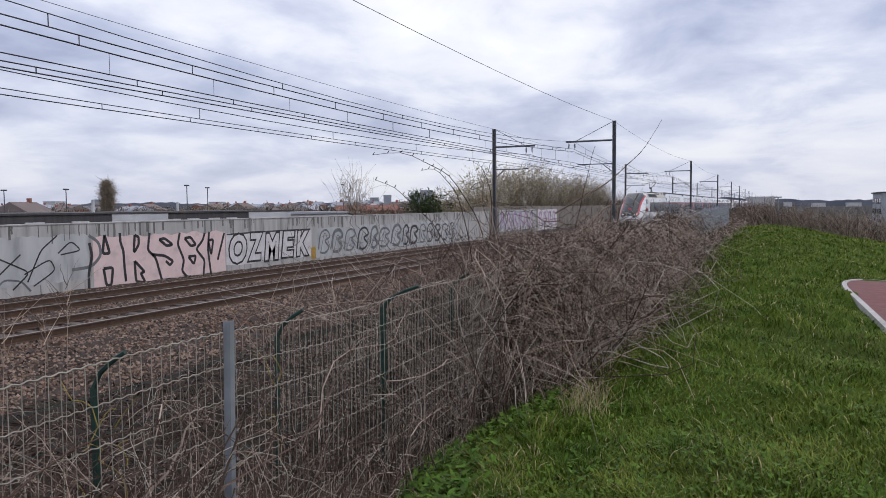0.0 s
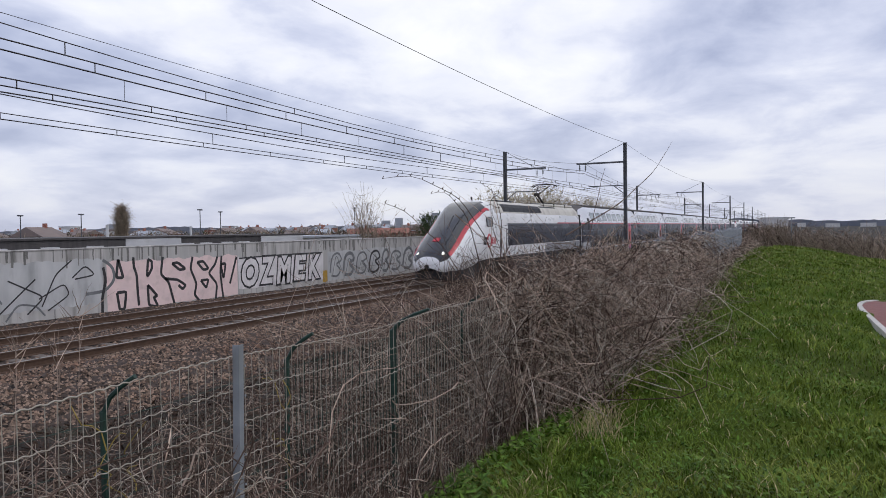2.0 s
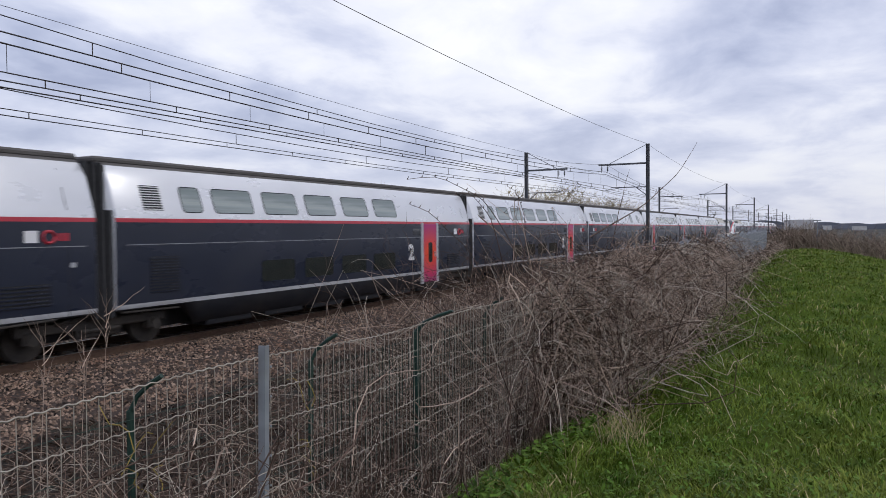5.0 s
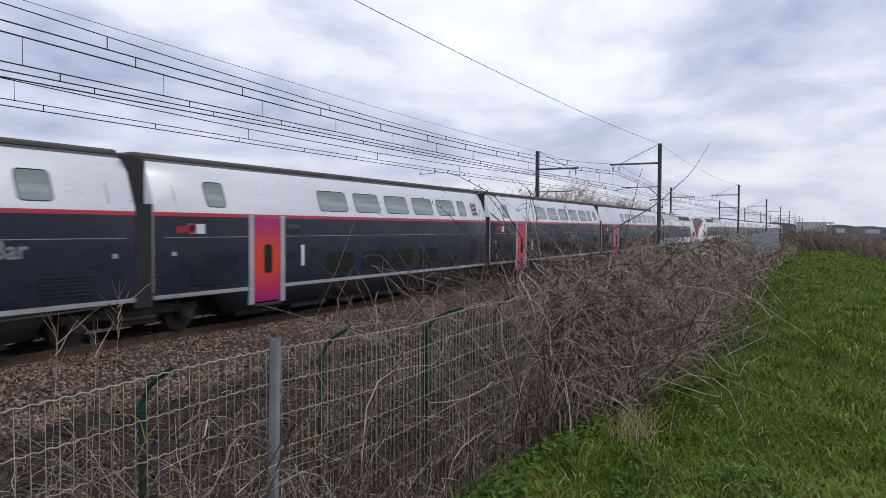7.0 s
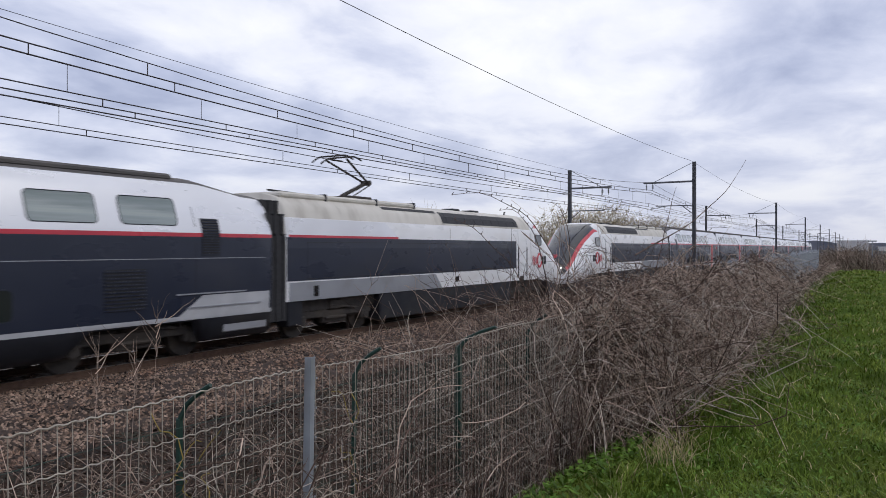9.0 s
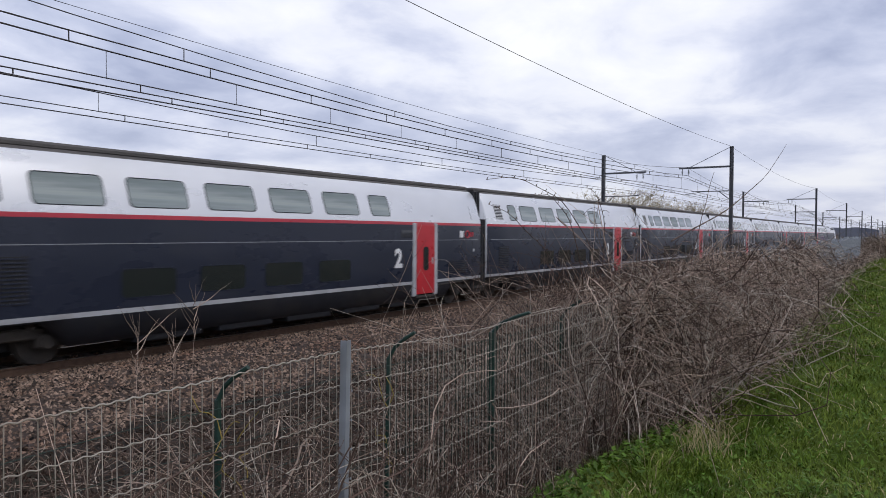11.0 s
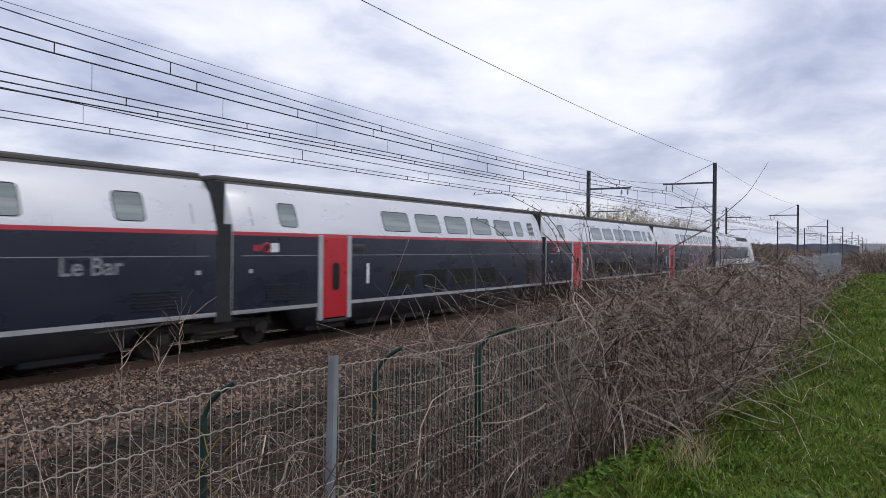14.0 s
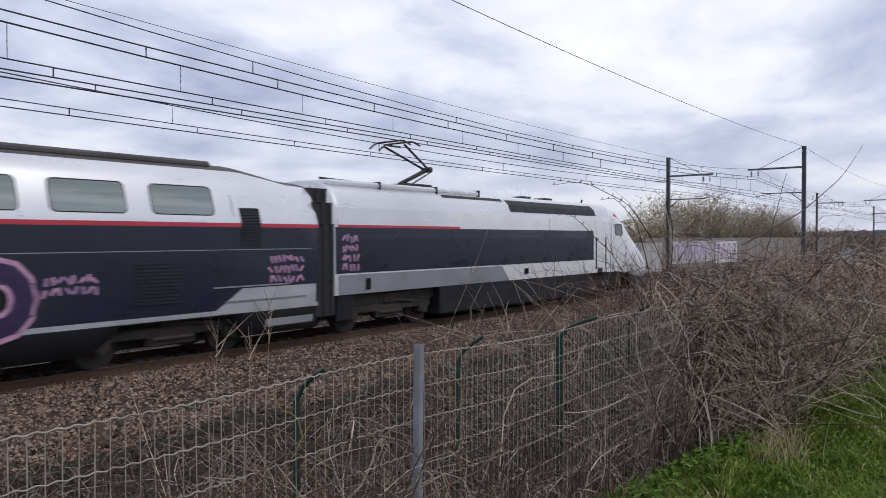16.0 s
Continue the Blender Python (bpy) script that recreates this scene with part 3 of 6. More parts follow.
def window_mesh(name, half, w, z0, z1, glass, rim="rubber", parent=None, r=0.1, proud=0.012):
    """A pane sunk in a dark rubber rim, centred on x = 0, on the -y flank."""
    zc, h = (z0 + z1) / 2, z1 - z0
    out, inn = rounded(w + 0.04, h + 0.04, r + 0.015), rounded(w, h, r)
    n = len(out)
    y_of = lambda z: np.interp(z, [z0, z1], [half(z0), half(z1)])
    vs = [(-x, -(y_of(zc + z) + proud), zc + z) for x, z in out] + [(-x, -(y_of(zc + z) + proud), zc + z) for x, z in inn] + [(-x, -(y_of(zc + z) + proud - 0.005), zc + z) for x, z in inn] + [(-x, -(y_of(zc + z) - 0.02), zc + z) for x, z in out]
    fs, idx = [], []
    for i in range(n):
        j = (i + 1) % n
        fs += [(i, j, n + j, n + i), (n + i, n + j, 2 * n + j, 2 * n + i), (3 * n + i, 3 * n + j, j, i)]
        idx += [0, 0, 0]
    fs.append(tuple(2 * n + i for i in range(n)))
    idx.append(1)
    return mesh_of(name, vs, fs, [rim, glass], parent, "", idx)


def both_sides(ob, x, parent):
    """Puts a centred part at x on this flank and its twin on the other."""
    ob.matrix_basis = pose(x, 0, 0)
    again(ob.name.split(".")[0], ob, parent, pose(x, 0, 0, 0, 0, 180))


def louver(name, half, w, z0, z1, parent, x, steps=9, frame="louver", slat="train_dark", horizontal=True):
    bm = bmesh.new()
    lv = [z0 + (z1 - z0) * k / 6 for k in range(7)]
    vs = [[bm.verts.new((x, -half(z) - 0.006, z)) for x in (-w / 2, w / 2)] for z in lv]
    for p, q in zip(vs, vs[1:]):
        bm.faces.new((p[0], p[1], q[1], q[0]))
    for i in range(steps):
        z = z0 + (i + 0.5) * (z1 - z0) / steps
        y = -half(z)
        box(bm, -w / 2, w / 2, y - 0.026, y + 0.02, z - 0.25 * (z1 - z0) / steps, z + 0.12 * (z1 - z0) / steps, mat=1)
    both_sides(part(name, bm, [frame, slat], parent), x, parent)


def text_mesh(name, body, height, mat, parent, m, offset=0.0, shear=0.0, extrude=0.002, label="", spacing=1.0):
    cu = bpy.data.curves.new(name, "FONT")
    cu.body, cu.size, cu.offset, cu.shear, cu.extrude, cu.align_x, cu.align_y, cu.space_character = body, height / 0.7, offset, shear, extrude, "CENTER", "CENTER", spacing
    cu.resolution_u = 3
    ob = new(name, cu)
    bpy.context.view_layer.update()
    me = bpy.data.meshes.new_from_object(ob.evaluated_get(bpy.context.evaluated_depsgraph_get()))
    bpy.data.objects.remove(ob)
    me.materials.clear()
    me.materials.append(M[mat])
    ob = new(name, me)
    ob.parent, ob.matrix_basis = parent, m
    return tagged(ob, label)


def bogie(parent, x, wheelbase=3.0, name="bogie"):
    """Two wheelsets in an outside frame with axle boxes, springs, dampers and brake gear."""
    b = new(name)
    bm = bmesh.new()
    for s in (-1, 1):
        y = s * 1.02
        box(bm, -wheelbase / 2 - 0.35, wheelbase / 2 + 0.35, y - 0.08, y + 0.08, 0.52, 0.74, bevel=0.03)
        box(bm, -0.55, 0.55, y - 0.1, y + 0.1, 0.34, 0.56, bevel=0.03)
        for wx in (-wheelbase / 2, wheelbase / 2):
            box(bm, wx - 0.2, wx + 0.2, y - 0.13, y + 0.13, 0.34, 0.62, bevel=0.04)
            rod(bm, (wx, y - 0.16, 0.46), (wx, y + 0.16, 0.46), 0.13, 10)
            rod(bm, (wx - 0.28, y, 0.6), (wx - 0.28, y, 0.92), 0.085, 8)
            rod(bm, (wx + 0.28, y, 0.6), (wx + 0.28, y, 0.92), 0.085, 8)
        rod(bm, (-0.45, y + s * 0.14, 0.50), (0.5, y + s * 0.14, 0.50), 0.05, 8)
        rod(bm, (-1.0, y + s * 0.12, 0.72), (0.2, y + s * 0.12, 0.86), 0.04, 8)
        box(bm, -0.3, 0.3, y - 0.15, y + 0.15, 0.72, 1.05, bevel=0.05)
    box(bm, -wheelbase / 2, wheelbase / 2, -0.9, 0.9, 0.55, 0.85)
    fr = part(name, bm, "bogie", parent)
    bpy.data.objects.remove(b)
    fr.matrix_basis = pose(x, 0, 0)
    bm = bmesh.new()
    for s in (-1, 1):
        rod(bm, (0, s * 0.68, 0.46), (0, s * 0.82, 0.46), 0.46, 20)
        rod(bm, (0, s * 0.66, 0.46), (0, s * 0.69, 0.46), 0.49, 20)
    rod(bm, (0, -0.7, 0.46), (0, 0.7, 0.46), 0.09, 8)
    w = part("wheelset", bm, "bogie", fr)
    w.matrix_basis = pose(-wheelbase / 2, 0, 0)
    again("wheelset", w, fr, pose(wheelbase / 2, 0, 0))
    return fr


def passenger_car(length, windows, lows, door_x, digit, kind, label, digit_x=None):
    car = empty("passenger_car", label, "train car", None, "double-deck passenger cars")
    end = kind == "end"
    half = t_half
    e0 = 0.24
    if end:
        xs = [e0, e0 + 0.06, 0.9, 1.6, 2.25, 2.5, 2.75, 5.35, 5.9, length * 0.5]
    else:
        xs = [e0, e0 + 0.06, 2.15, 2.6, length * 0.5]
    xs += [length - 2.6, length - 2.15, length - e0 - 0.06, length - e0]
    arch = lambda x: (2.6 < x < 5.6 if end else x < 2.4) or x > length - 2.4
    rings = []
    for x in xs:
        dip = 0.30 * float(1 - smoothstep(0.4, 2.6, x)) if end else 0.0
        tuck = 0.03 if x in (xs[0], xs[-1]) else 0.0
        r = []
        for y, z in T_PROF:
            zz = z - dip * max(0.0, (z - 3.0) / 1.31)
            if arch(x):
                zz = max(zz, 0.86 if z < 0.5 else 0.88)
            r.append((x, -(max(0, y - tuck)), zz))
        rings.append(r + [(a, -b, c) for a, b, c in reversed(r[:-1])])
    n = len(T_PROF)
    full = T_BAND + T_BAND[::-1]
    loft(rings, lambda i, j: full[j], T_MATS, "body", car, "silver roof sides over anthracite flanks with a red stripe")
    # roof cap ridge and seams
    part("roof_cap", boxed(2.9 if end else 0.2, length - 0.2, -0.80, 0.80, 4.17, 4.33, bevel=0.05), "train_roof", car, "sooty roof covering")
    for x in ([2.75] if end else []) + [length - 0.9]:
        both_sides(plate("seam", half, -0.008, 0.008, 0.5, 3.95, "train_skirt", car, 0.003, rows=8), x, car)
    both_sides(plate("trim_line", half, -length / 2 + 0.5, length / 2 - 0.5, 2.325, 2.342, "train_grey", car, 0.004), length / 2, car)
    made = {}
    for x, w in windows:
        if w in made:
            both_sides(new("window", made[w]), x, car)
            continue
        ob = window_mesh("window", half, w, 3.10, 3.70, "glass_painted_sheen", "train_skirt", car)
        made[w] = ob.data
        both_sides(ob, x, car)
    for o in [o for o in bpy.data.objects if o.name.startswith("window") and o.parent is None and o.data in made.values()]:
        o.parent = car
    low = None
    for x, w in lows:
        ob = window_mesh("lower_window", half, w, 1.22, 1.80, "glass_dark", "train_dark", car) if low is None else new("lower_window", low)
        low = ob.data
        ob.parent = car
        both_sides(ob, x, car)
    if door_x:
        bm = bmesh.new()
        box(bm, -0.52, 0.52, -1.47, -1.40, 0.56, 2.84, bevel=0.01)
        d = part("door", bm, "door_red", car, "red plug door with a narrow window")
        win = window_mesh("door_window", lambda z: 1.472, 0.26, 1.35, 2.10, "glass_dark", "rubber", d, r=0.09)
        part("handle", boxed(0.36, 0.42, -1.485, -1.465, 1.55, 1.75), "train_band", d)
        d.matrix_basis = pose(door_x, 0, 0)
        d2 = again("door", d, car, pose(door_x, 0, 0, 0, 0, 180), "red plug door with a narrow window")
        again("door_window", win, d2, Matrix.Identity(4))
        for s in (-0.62, 0.62):
            both_sides(part("door_post", boxed(-0.1, 0.1, -1.468, -1.38, 0.5, 2.9, bevel=0.02), "train_band", car), door_x + s, car)
        both_sides(part("step", boxed(-0.55, 0.55, -1.49, -1.3, 0.44, 0.52, bevel=0.01), "bogie", car), door_x, car)
        dx = digit_x or door_x - 1.5
        for yaw, sgn in ((0, -1), (180, 1)):
            text_mesh("class_number", digit, 0.56, "train_white", car, pose(dx, sgn * 1.456, 1.74, 90, 0, yaw), 0.03, label="white class number")
        both_sides(plate("display", half, -0.3, 0.3, 2.42, 2.66, "screen", car, 0.006), door_x - 1.05, car)
        # small emblem at the door end: a pale mark and a red mark
        both_sides(plate("emblem", half, -0.18, 0.1, 2.42, 2.66, "train_white", car, 0.006), door_x + 2.35, car)
        bm = bmesh.new()
        for q in range(12):
            u0, u1 = math.pi * q / 6, math.pi * (q + 1) / 6
            rod(bm, (0.13 * math.cos(u0), -1.452, 2.53 + 0.12 * math.sin(u0)), (0.13 * math.cos(u1), -1.452, 2.53 + 0.12 * math.sin(u1)), 0.03, 4)
        both_sides(part("emblem", bm, "train_red", car, "red ring emblem"), door_x + 2.68, car)
        for q in (0.24, 0.34, 0.43):
            both_sides(plate("emblem", half, -0.03, 0.03, 2.45, 2.61, "train_red", car, 0.006), door_x + 2.65 + q, car)
    if kind == "bar":
        for yaw in (0, 180):
            sgn = -1 if yaw == 0 else 1
            text_mesh("bar_lettering", "Le Bar", 0.36, "train_grey", car, pose(length - 3.4, sgn * 1.455, 2.12, 90, 0, yaw), 0.006, label="grey lettering")
        for x in (8.2, 12.8):
            louver("louver", half, 1.5, 1.25, 1.75, car, x, 7)
        both_sides(plate("emblem", half, -0.2, 0.1, 2.42, 2.66, "train_white", car, 0.006), 1.5, car)
        both_sides(plate("emblem", half, 0.0, 0.5, 2.44, 2.62, "train_red", car, 0.006), 1.7, car)
    if end:
        louver("louver", half, 0.54, 2.40, 3.28, car, 2.3, 14)
        louver("louver", half, 1.0, 1.23, 2.12, car, 4.6, 12)
        flanks("white_panel", half, 0.36, 2.55, 0.92, 1.46, "train_band", car, 0.006, 0.0, 3, "pale lower panel")
        flanks("white_panel", half, 2.55, 3.35, 0.92, 1.46, "train_band", car, 0.006, -0.8, 3, "pale lower panel")
        flanks("rail_grip", half, 0.7, 3.0, 1.17, 1.20, "train_grey", car, 0.03)
        flanks("rail_grip", half, 1.2, 3.3, 1.49, 1.52, "train_grey", car, 0.03)
        both_sides(part("underframe_cover", boxed(-0.75, 0.75, -1.40, -1.0, 0.50, 0.93, bevel=0.03), "train_grey", car), 1.15, car)
        bogie(car, 4.1)
    else:
        louver("upper_louver", half, 0.55, 3.12, 3.70, car, 1.3, 10, "louver", "train_white")
        louver("louver", half, 0.85, 1.20, 2.05, car, 1.55, 12)
    louver("louver", half, 1.2, 1.15, 1.6, car, length - 1.9, 6)
    both_sides(plate("hatch", half, -0.06, 0.06, 1.9, 2.0, "train_band", car, 0.006), length - 0.8, car)
    # gangway between this car and the next, over a shared bogie
    bm = bmesh.new()
    for i in range(6):
        o = 0.0 if i % 2 else 0.05
        box(bm, length - 0.26 + 0.087 * i, length - 0.26 + 0.087 * (i + 1), -1.33 - o, 1.33 + o, 0.75, 3.1)
        box(bm, length - 0.26 + 0.087 * i, length - 0.26 + 0.087 * (i + 1), -1.06 - o, 1.06 + o, 3.1, 4.1 + o)
    part("gangway", bm, "rubber", car, "black folded rubber gangway")
    if kind != "end" or digit == "2":
        bogie(car, length)
    # added black block hides lit ballast beyond, standing in for shade under the car
    part("centre_sill", boxed(0.3, length - 0.3, -0.62, 0.62, 0.28, 0.92, bevel=0.02), "rubber", car)
    first = None
    for i in range(int(length // 2.4)):
        x = 3 + 2.2 * i
        if x < length - 4.5 and (x > 7 or not end):
            if first is None:
                first = part("underfloor_box", boxed(0, 1.7, -1.25, 1.25, 0.22, 0.5, bevel=0.03), "train_skirt", car)
                first.matrix_basis = pose(x, 0, 0)
            else:
                again("underfloor_box", first, car, pose(x, 0, 0))
    bm = bmesh.new()
    rod(bm, (length - 3.3, -1.42, 0.80), (length - 1.2, -1.42, 0.86), 0.025)
    rod(bm, (0.4, -1.38, 0.83), (2.0, -1.38, 0.80), 0.025)
    part("pipe", bm, "bogie", car)
    return car


def power_car():
    L = 22.15
    car = empty("power_car", "white and anthracite high-speed locomotive with a sloping black windscreen", "locomotive", None, "locomotives of the train")
    xs = np.concatenate([[0.0, 0.05, 0.12, 0.22, 0.36, 0.55, 0.8], np.arange(1.1, 5.7, 0.3), [5.9, 6.4, 7.4, 10, 13, 16, 19, 21.6, L - 0.32]])
    top = lambda x: float(np.interp(x, [0, .05, .12, .22, .36, .55, .8, 1.2, 2, 3, 4, 4.4, 4.8, 5.3, 6], [1.06, 1.22, 1.34, 1.46, 1.58, 1.73, 1.91, 2.19, 2.72, 3.31, 3.79, 3.94, 4.04, 4.1, 4.12]))
    bot = lambda x: float(np.interp(x, [0, .1, .3, 1.2, 2.2, 2.8, 3.4, 4.2, 6], [0.80, 0.68, 0.60, 0.60, 0.68, 0.80, 0.98, 1.06, 1.10]))
    wid = lambda x: float(np.interp(x, [0, .05, .12, .22, .36, .55, .8, 1.2, 1.8, 2.6, 3.6, 5], [0.25, 0.48, 0.64, 0.78, 0.91, 1.02, 1.13, 1.24, 1.31, 1.36, 1.39, 1.405]))
    rings = []
    for x in xs:
        zt, zb, w = top(x), bot(x), wid(x)
        k = float(smoothstep(2.0, 5.6, x))
        h = zt - zb
        kd = float(smoothstep(4.25, 5.3, x))
        d2 = min(0.40 * h, 0.40) * (1 - kd) + 0.70 * kd
        d1 = min(0.26 * h, 0.24) * (1 - kd) + 0.64 * kd
        zs = np.concatenate([np.linspace(zb, zt - d2, 9), [zt - d1], zt - d1 * (1 - np.sin(np.linspace(0, np.pi / 2, 8)[1:]))])
        r = []
        for z in zs:
            u = (z - zb) / h
            round_ = (max(0.0, 1 - abs(2 * u - 0.75) ** 2.6 / 1.25 ** 2.6)) ** (1 / 2.2)
            low = 0.93 + 0.07 * min(1, u * 5)
            body = p_half(max(z, 0.9)) / 1.405
            r.append((x, -w * (round_ * low * (1 - k) + body * k), z))
        r[-1] = (x, 0.0, zt)
        rings.append(r + [(a, -b, c) for a, b, c in reversed(r[:-1])])
    n = len(rings[0])
    m = n // 2

    def band(i, j):
        j = min(j, n - 2 - j)
        x = (xs[i] + xs[min(i + 1, len(xs) - 1)]) / 2
        if j >= m - 7:
            return 2 if 0.12 < x < 4.4 else 3 if x > 5.2 else 0 if x <= 0.12 else (2 if j > m - 4 and x < 4.8 else 0)
        if j == 8:
            return 1 if 0.5 < x < 4.6 else 2 if 0.1 < x <= 0.5 else 3 if x > 5.2 else 0
        return 0

    loft(rings, band, ["train_white", "train_red", "screen", "train_cream"], "body", car, "white nose with a red streak beside the windscreen")
    half = p_half
    # cab side window, door, emblem shapes
    w = window_mesh("cab_window", half, 0.74, 2.70, 3.18, "glass_dark", "train_skirt", car, r=0.12)
    both_sides(w, 4.45, car)
    d = plate("cab_door", half, -0.42, 0.42, 1.22, 3.32, "train_white", car, 0.012, rows=6, label="white cab door")
    both_sides(d, 6.3, car)
    for s in (-0.46, 0.46):
        both_sides(plate("grab_rail", half, -0.025, 0.025, 1.25, 2.6, "train_skirt", car, 0.03, rows=3), 6.3 + s, car)
    both_sides(plate("door_step", half, -0.2, 0.2, 1.1, 1.3, "bogie", car, 0.04), 6.4, car)
    for sgn, yaw in ((-1, 0), (1, 180)):
        ring_y = sgn * 1.408
        t = Tubes(6)
        a = np.linspace(0, 2 * np.pi, 25)
        t.add(np.stack([4.32 + 0.25 * np.cos(a), np.full(25, ring_y + sgn * -0.03), 1.98 + 0.31 * np.sin(a)], -1), 0.062)
        t.done("emblem", "train_red", car, "red ring emblem", True)
        for x, hgt, mt in ((3.58, 0.40, "train_skirt"), (3.74, 0.40, "train_skirt"), (3.93, 0.38, "train_skirt"), (4.74, 0.36, "train_red"), (4.93, 0.36, "train_red"), (5.1, 0.42, "train_red")):
            part("emblem", boxed(x - 0.042, x + 0.042, ring_y - 0.012, ring_y + 0.012, 1.78, 1.78 + hgt, bevel=0.004), mt, car)
    # dark flank panel, upper grille, grey rear band with slanted ends, red stripe
    flanks("flank_panel", half, 7.0, 21.8, 1.66, 2.87, "train_dark", car, 0.010, 0.0, 4, "anthracite flank panel")
    for za, zb in ((1.70, 1.715), (2.73, 2.745)):
        flanks("panel_seam", half, 7.05, 21.0, za, zb, "louver", car, 0.014)
    flanks("panel_seam", half, 20.95, 20.97, 1.70, 2.74, "train_skirt", car, 0.014, 0.0, 3)
    bm = bmesh.new()
    g = plate("roof_grille", half, -3.35, 3.35, 3.50, 3.92, "louver", car, 0.012, rows=5, label="black roof-side grille")
    for i in range(9):
        x = -3.0 + 0.75 * i
        both_sides(plate("grille_bar", half, -0.02, 0.02, 3.50, 3.90, "train_skirt", car, 0.02, rows=5), 9.95 + x, car)
    both_sides(g, 9.95, car)
    both_sides(plate("roof_slot", half, -1.7, 1.7, 3.86, 3.95, "louver", car, 0.014, rows=2), 15.2, car)
    for (xa, xb, za, zb, sl, mt) in ((14.0, 21.7, 1.10, 1.62, 0.0, "train_grey"), (17.1, 21.7, 2.94, 3.40, 0.0, "train_silver"), (16.4, 21.7, 2.87, 2.94, 0.0, "train_red")):
        for sd in (-1, 1):
            plate("livery_band", half, xa, xb, za, zb, mt, car, 0.009, rows=3, side=sd)
    for sd in (-1, 1):
        vs = [(13.5, sd * (half(1.10) + 0.009), 1.10), (14.0, sd * (half(1.10) + 0.009), 1.10), (14.0, sd * (half(1.62) + 0.009), 1.62)]
        mesh_of("livery_band", vs + [(x, y - sd * 0.03, z) for x, y, z in vs], [(0, 1, 2), (5, 4, 3), (0, 3, 4, 1), (1, 4, 5, 2), (2, 5, 3, 0)], "train_grey", car)
        vs = [(16.4, sd * (half(2.94) + 0.009), 2.94), (17.1, sd * (half(2.94) + 0.009), 2.94), (17.1, sd * (half(3.4) + 0.009), 3.40)]
        mesh_of("livery_band", vs + [(x, y - sd * 0.03, z) for x, y, z in vs], [(0, 1, 2), (5, 4, 3), (0, 3, 4, 1), (1, 4, 5, 2), (2, 5, 3, 0)], "train_silver", car)
    both_sides(plate("socket", half, -0.14, 0.14, 1.28, 1.48, "screen", car, 0.02), 12.4, car)
    both_sides(plate("socket", half, -0.1, 0.1, 1.2, 1.5, "screen", car, 0.02), 20.6, car)
    for x in (5.35, 5.85):
        both_sides(plate("seam", half, -0.008, 0.008, 1.15, 3.9, "train_grey", car, 0.004, rows=8), x, car)
    # skirts, plough, bogies
    bm = bmesh.new()
    rings2 = []
    for x, w2, z0 in ((0.45, 0.75, 0.30), (0.7, 1.0, 0.20), (1.4, 1.2, 0.18), (2.9, 1.32, 0.2), (3.3, 1.33, 0.62)):
        rings2.append([(x, -w2, bot(x) + 0.05), (x, -w2, z0), (x, w2, z0), (x, w2, bot(x) + 0.05)])
    loft(rings2, lambda i, j: 0, ["train_skirt"], "plough", car, "dark lower apron under the nose", False)
    part("skirt", boxed(7.5, 17.4, -1.37, 1.37, 0.24, 1.12, bevel=0.04), "train_skirt", car, "dark equipment skirt")
    part("underframe", boxed(3.0, L - 0.4, -1.1, 1.1, 0.75, 1.15), "bogie", car)
    bogie(car, 5.4)
    bogie(car, 19.4)
    both_sides(part("apron", boxed(-0.3, 0.3, -1.36, -0.9, 0.4, 1.12, bevel=0.04), "train_skirt", car), 21.4, car)
    for sd in (-1, 1):
        bm = rod(bmesh.new(), (0.36, sd * 0.66, 1.40), (0.50, sd * 0.62, 1.50), 0.065, 12)
        part("headlight", bm, "lamp", car, "lit round headlight")
    part("coupler_hatch", rod(bmesh.new(), (-0.02, 0, 0.86), (0.12, 0, 0.86), 0.12, 12), "train_skirt", car)
    part("badge", boxed(0.0, 0.3, -0.17, 0.17, 0, 0.012), "train_red", car, "small red badge").matrix_basis = pose(0.95, 0, 2.02, 0, -34.5, 0)
    part("wiper", rod(bmesh.new(), (1.9, -0.2, 2.66), (2.9, -0.05, 3.26), 0.018), "rubber", car)
    # roof gear
    part("roof_fairing", boxed(14.6, 21.6, -0.95, 0.95, 3.98, 4.16, bevel=0.06), "train_cream", car, "sooty cream roof fairing")
    for x in (14.7, 17.0, 19.6):
        part("roof_rib", boxed(x, x + 0.06, -0.98, 0.98, 3.95, 4.19, bevel=0.02), "train_skirt", car)
    part("antenna", rod(bmesh.new(), (5.4, 0, 4.1), (5.3, 0, 4.28), 0.04, 6), "train_skirt", car)
    for x in (8.5, 10.2, 19.9, 20.6):
        part("roof_hood", boxed(x, x + 0.6, -0.3, 0.3, 4.1, 4.2, bevel=0.04), "train_skirt", car)
    bm = bmesh.new()
    rod(bm, (18.6, -0.3, 4.24), (20.8, -0.3, 4.30), 0.03)
    part("roof_cable", bm, "rubber", car)
    gap = bmesh.new()
    for i in range(5):
        o = 0.0 if i % 2 else 0.05
        for wd, za, zb in ((1.36, 0.6, 2.9), (1.29, 2.9, 3.45), (1.08, 3.45, 3.82)):
            box(gap, L - 0.34 + 0.13 * i, L - 0.34 + 0.13 * (i + 1), -wd - 0.5 * o, wd + 0.5 * o, za, zb + o)
    part("gangway", gap, "rubber", car, "black gap shield")
    return car


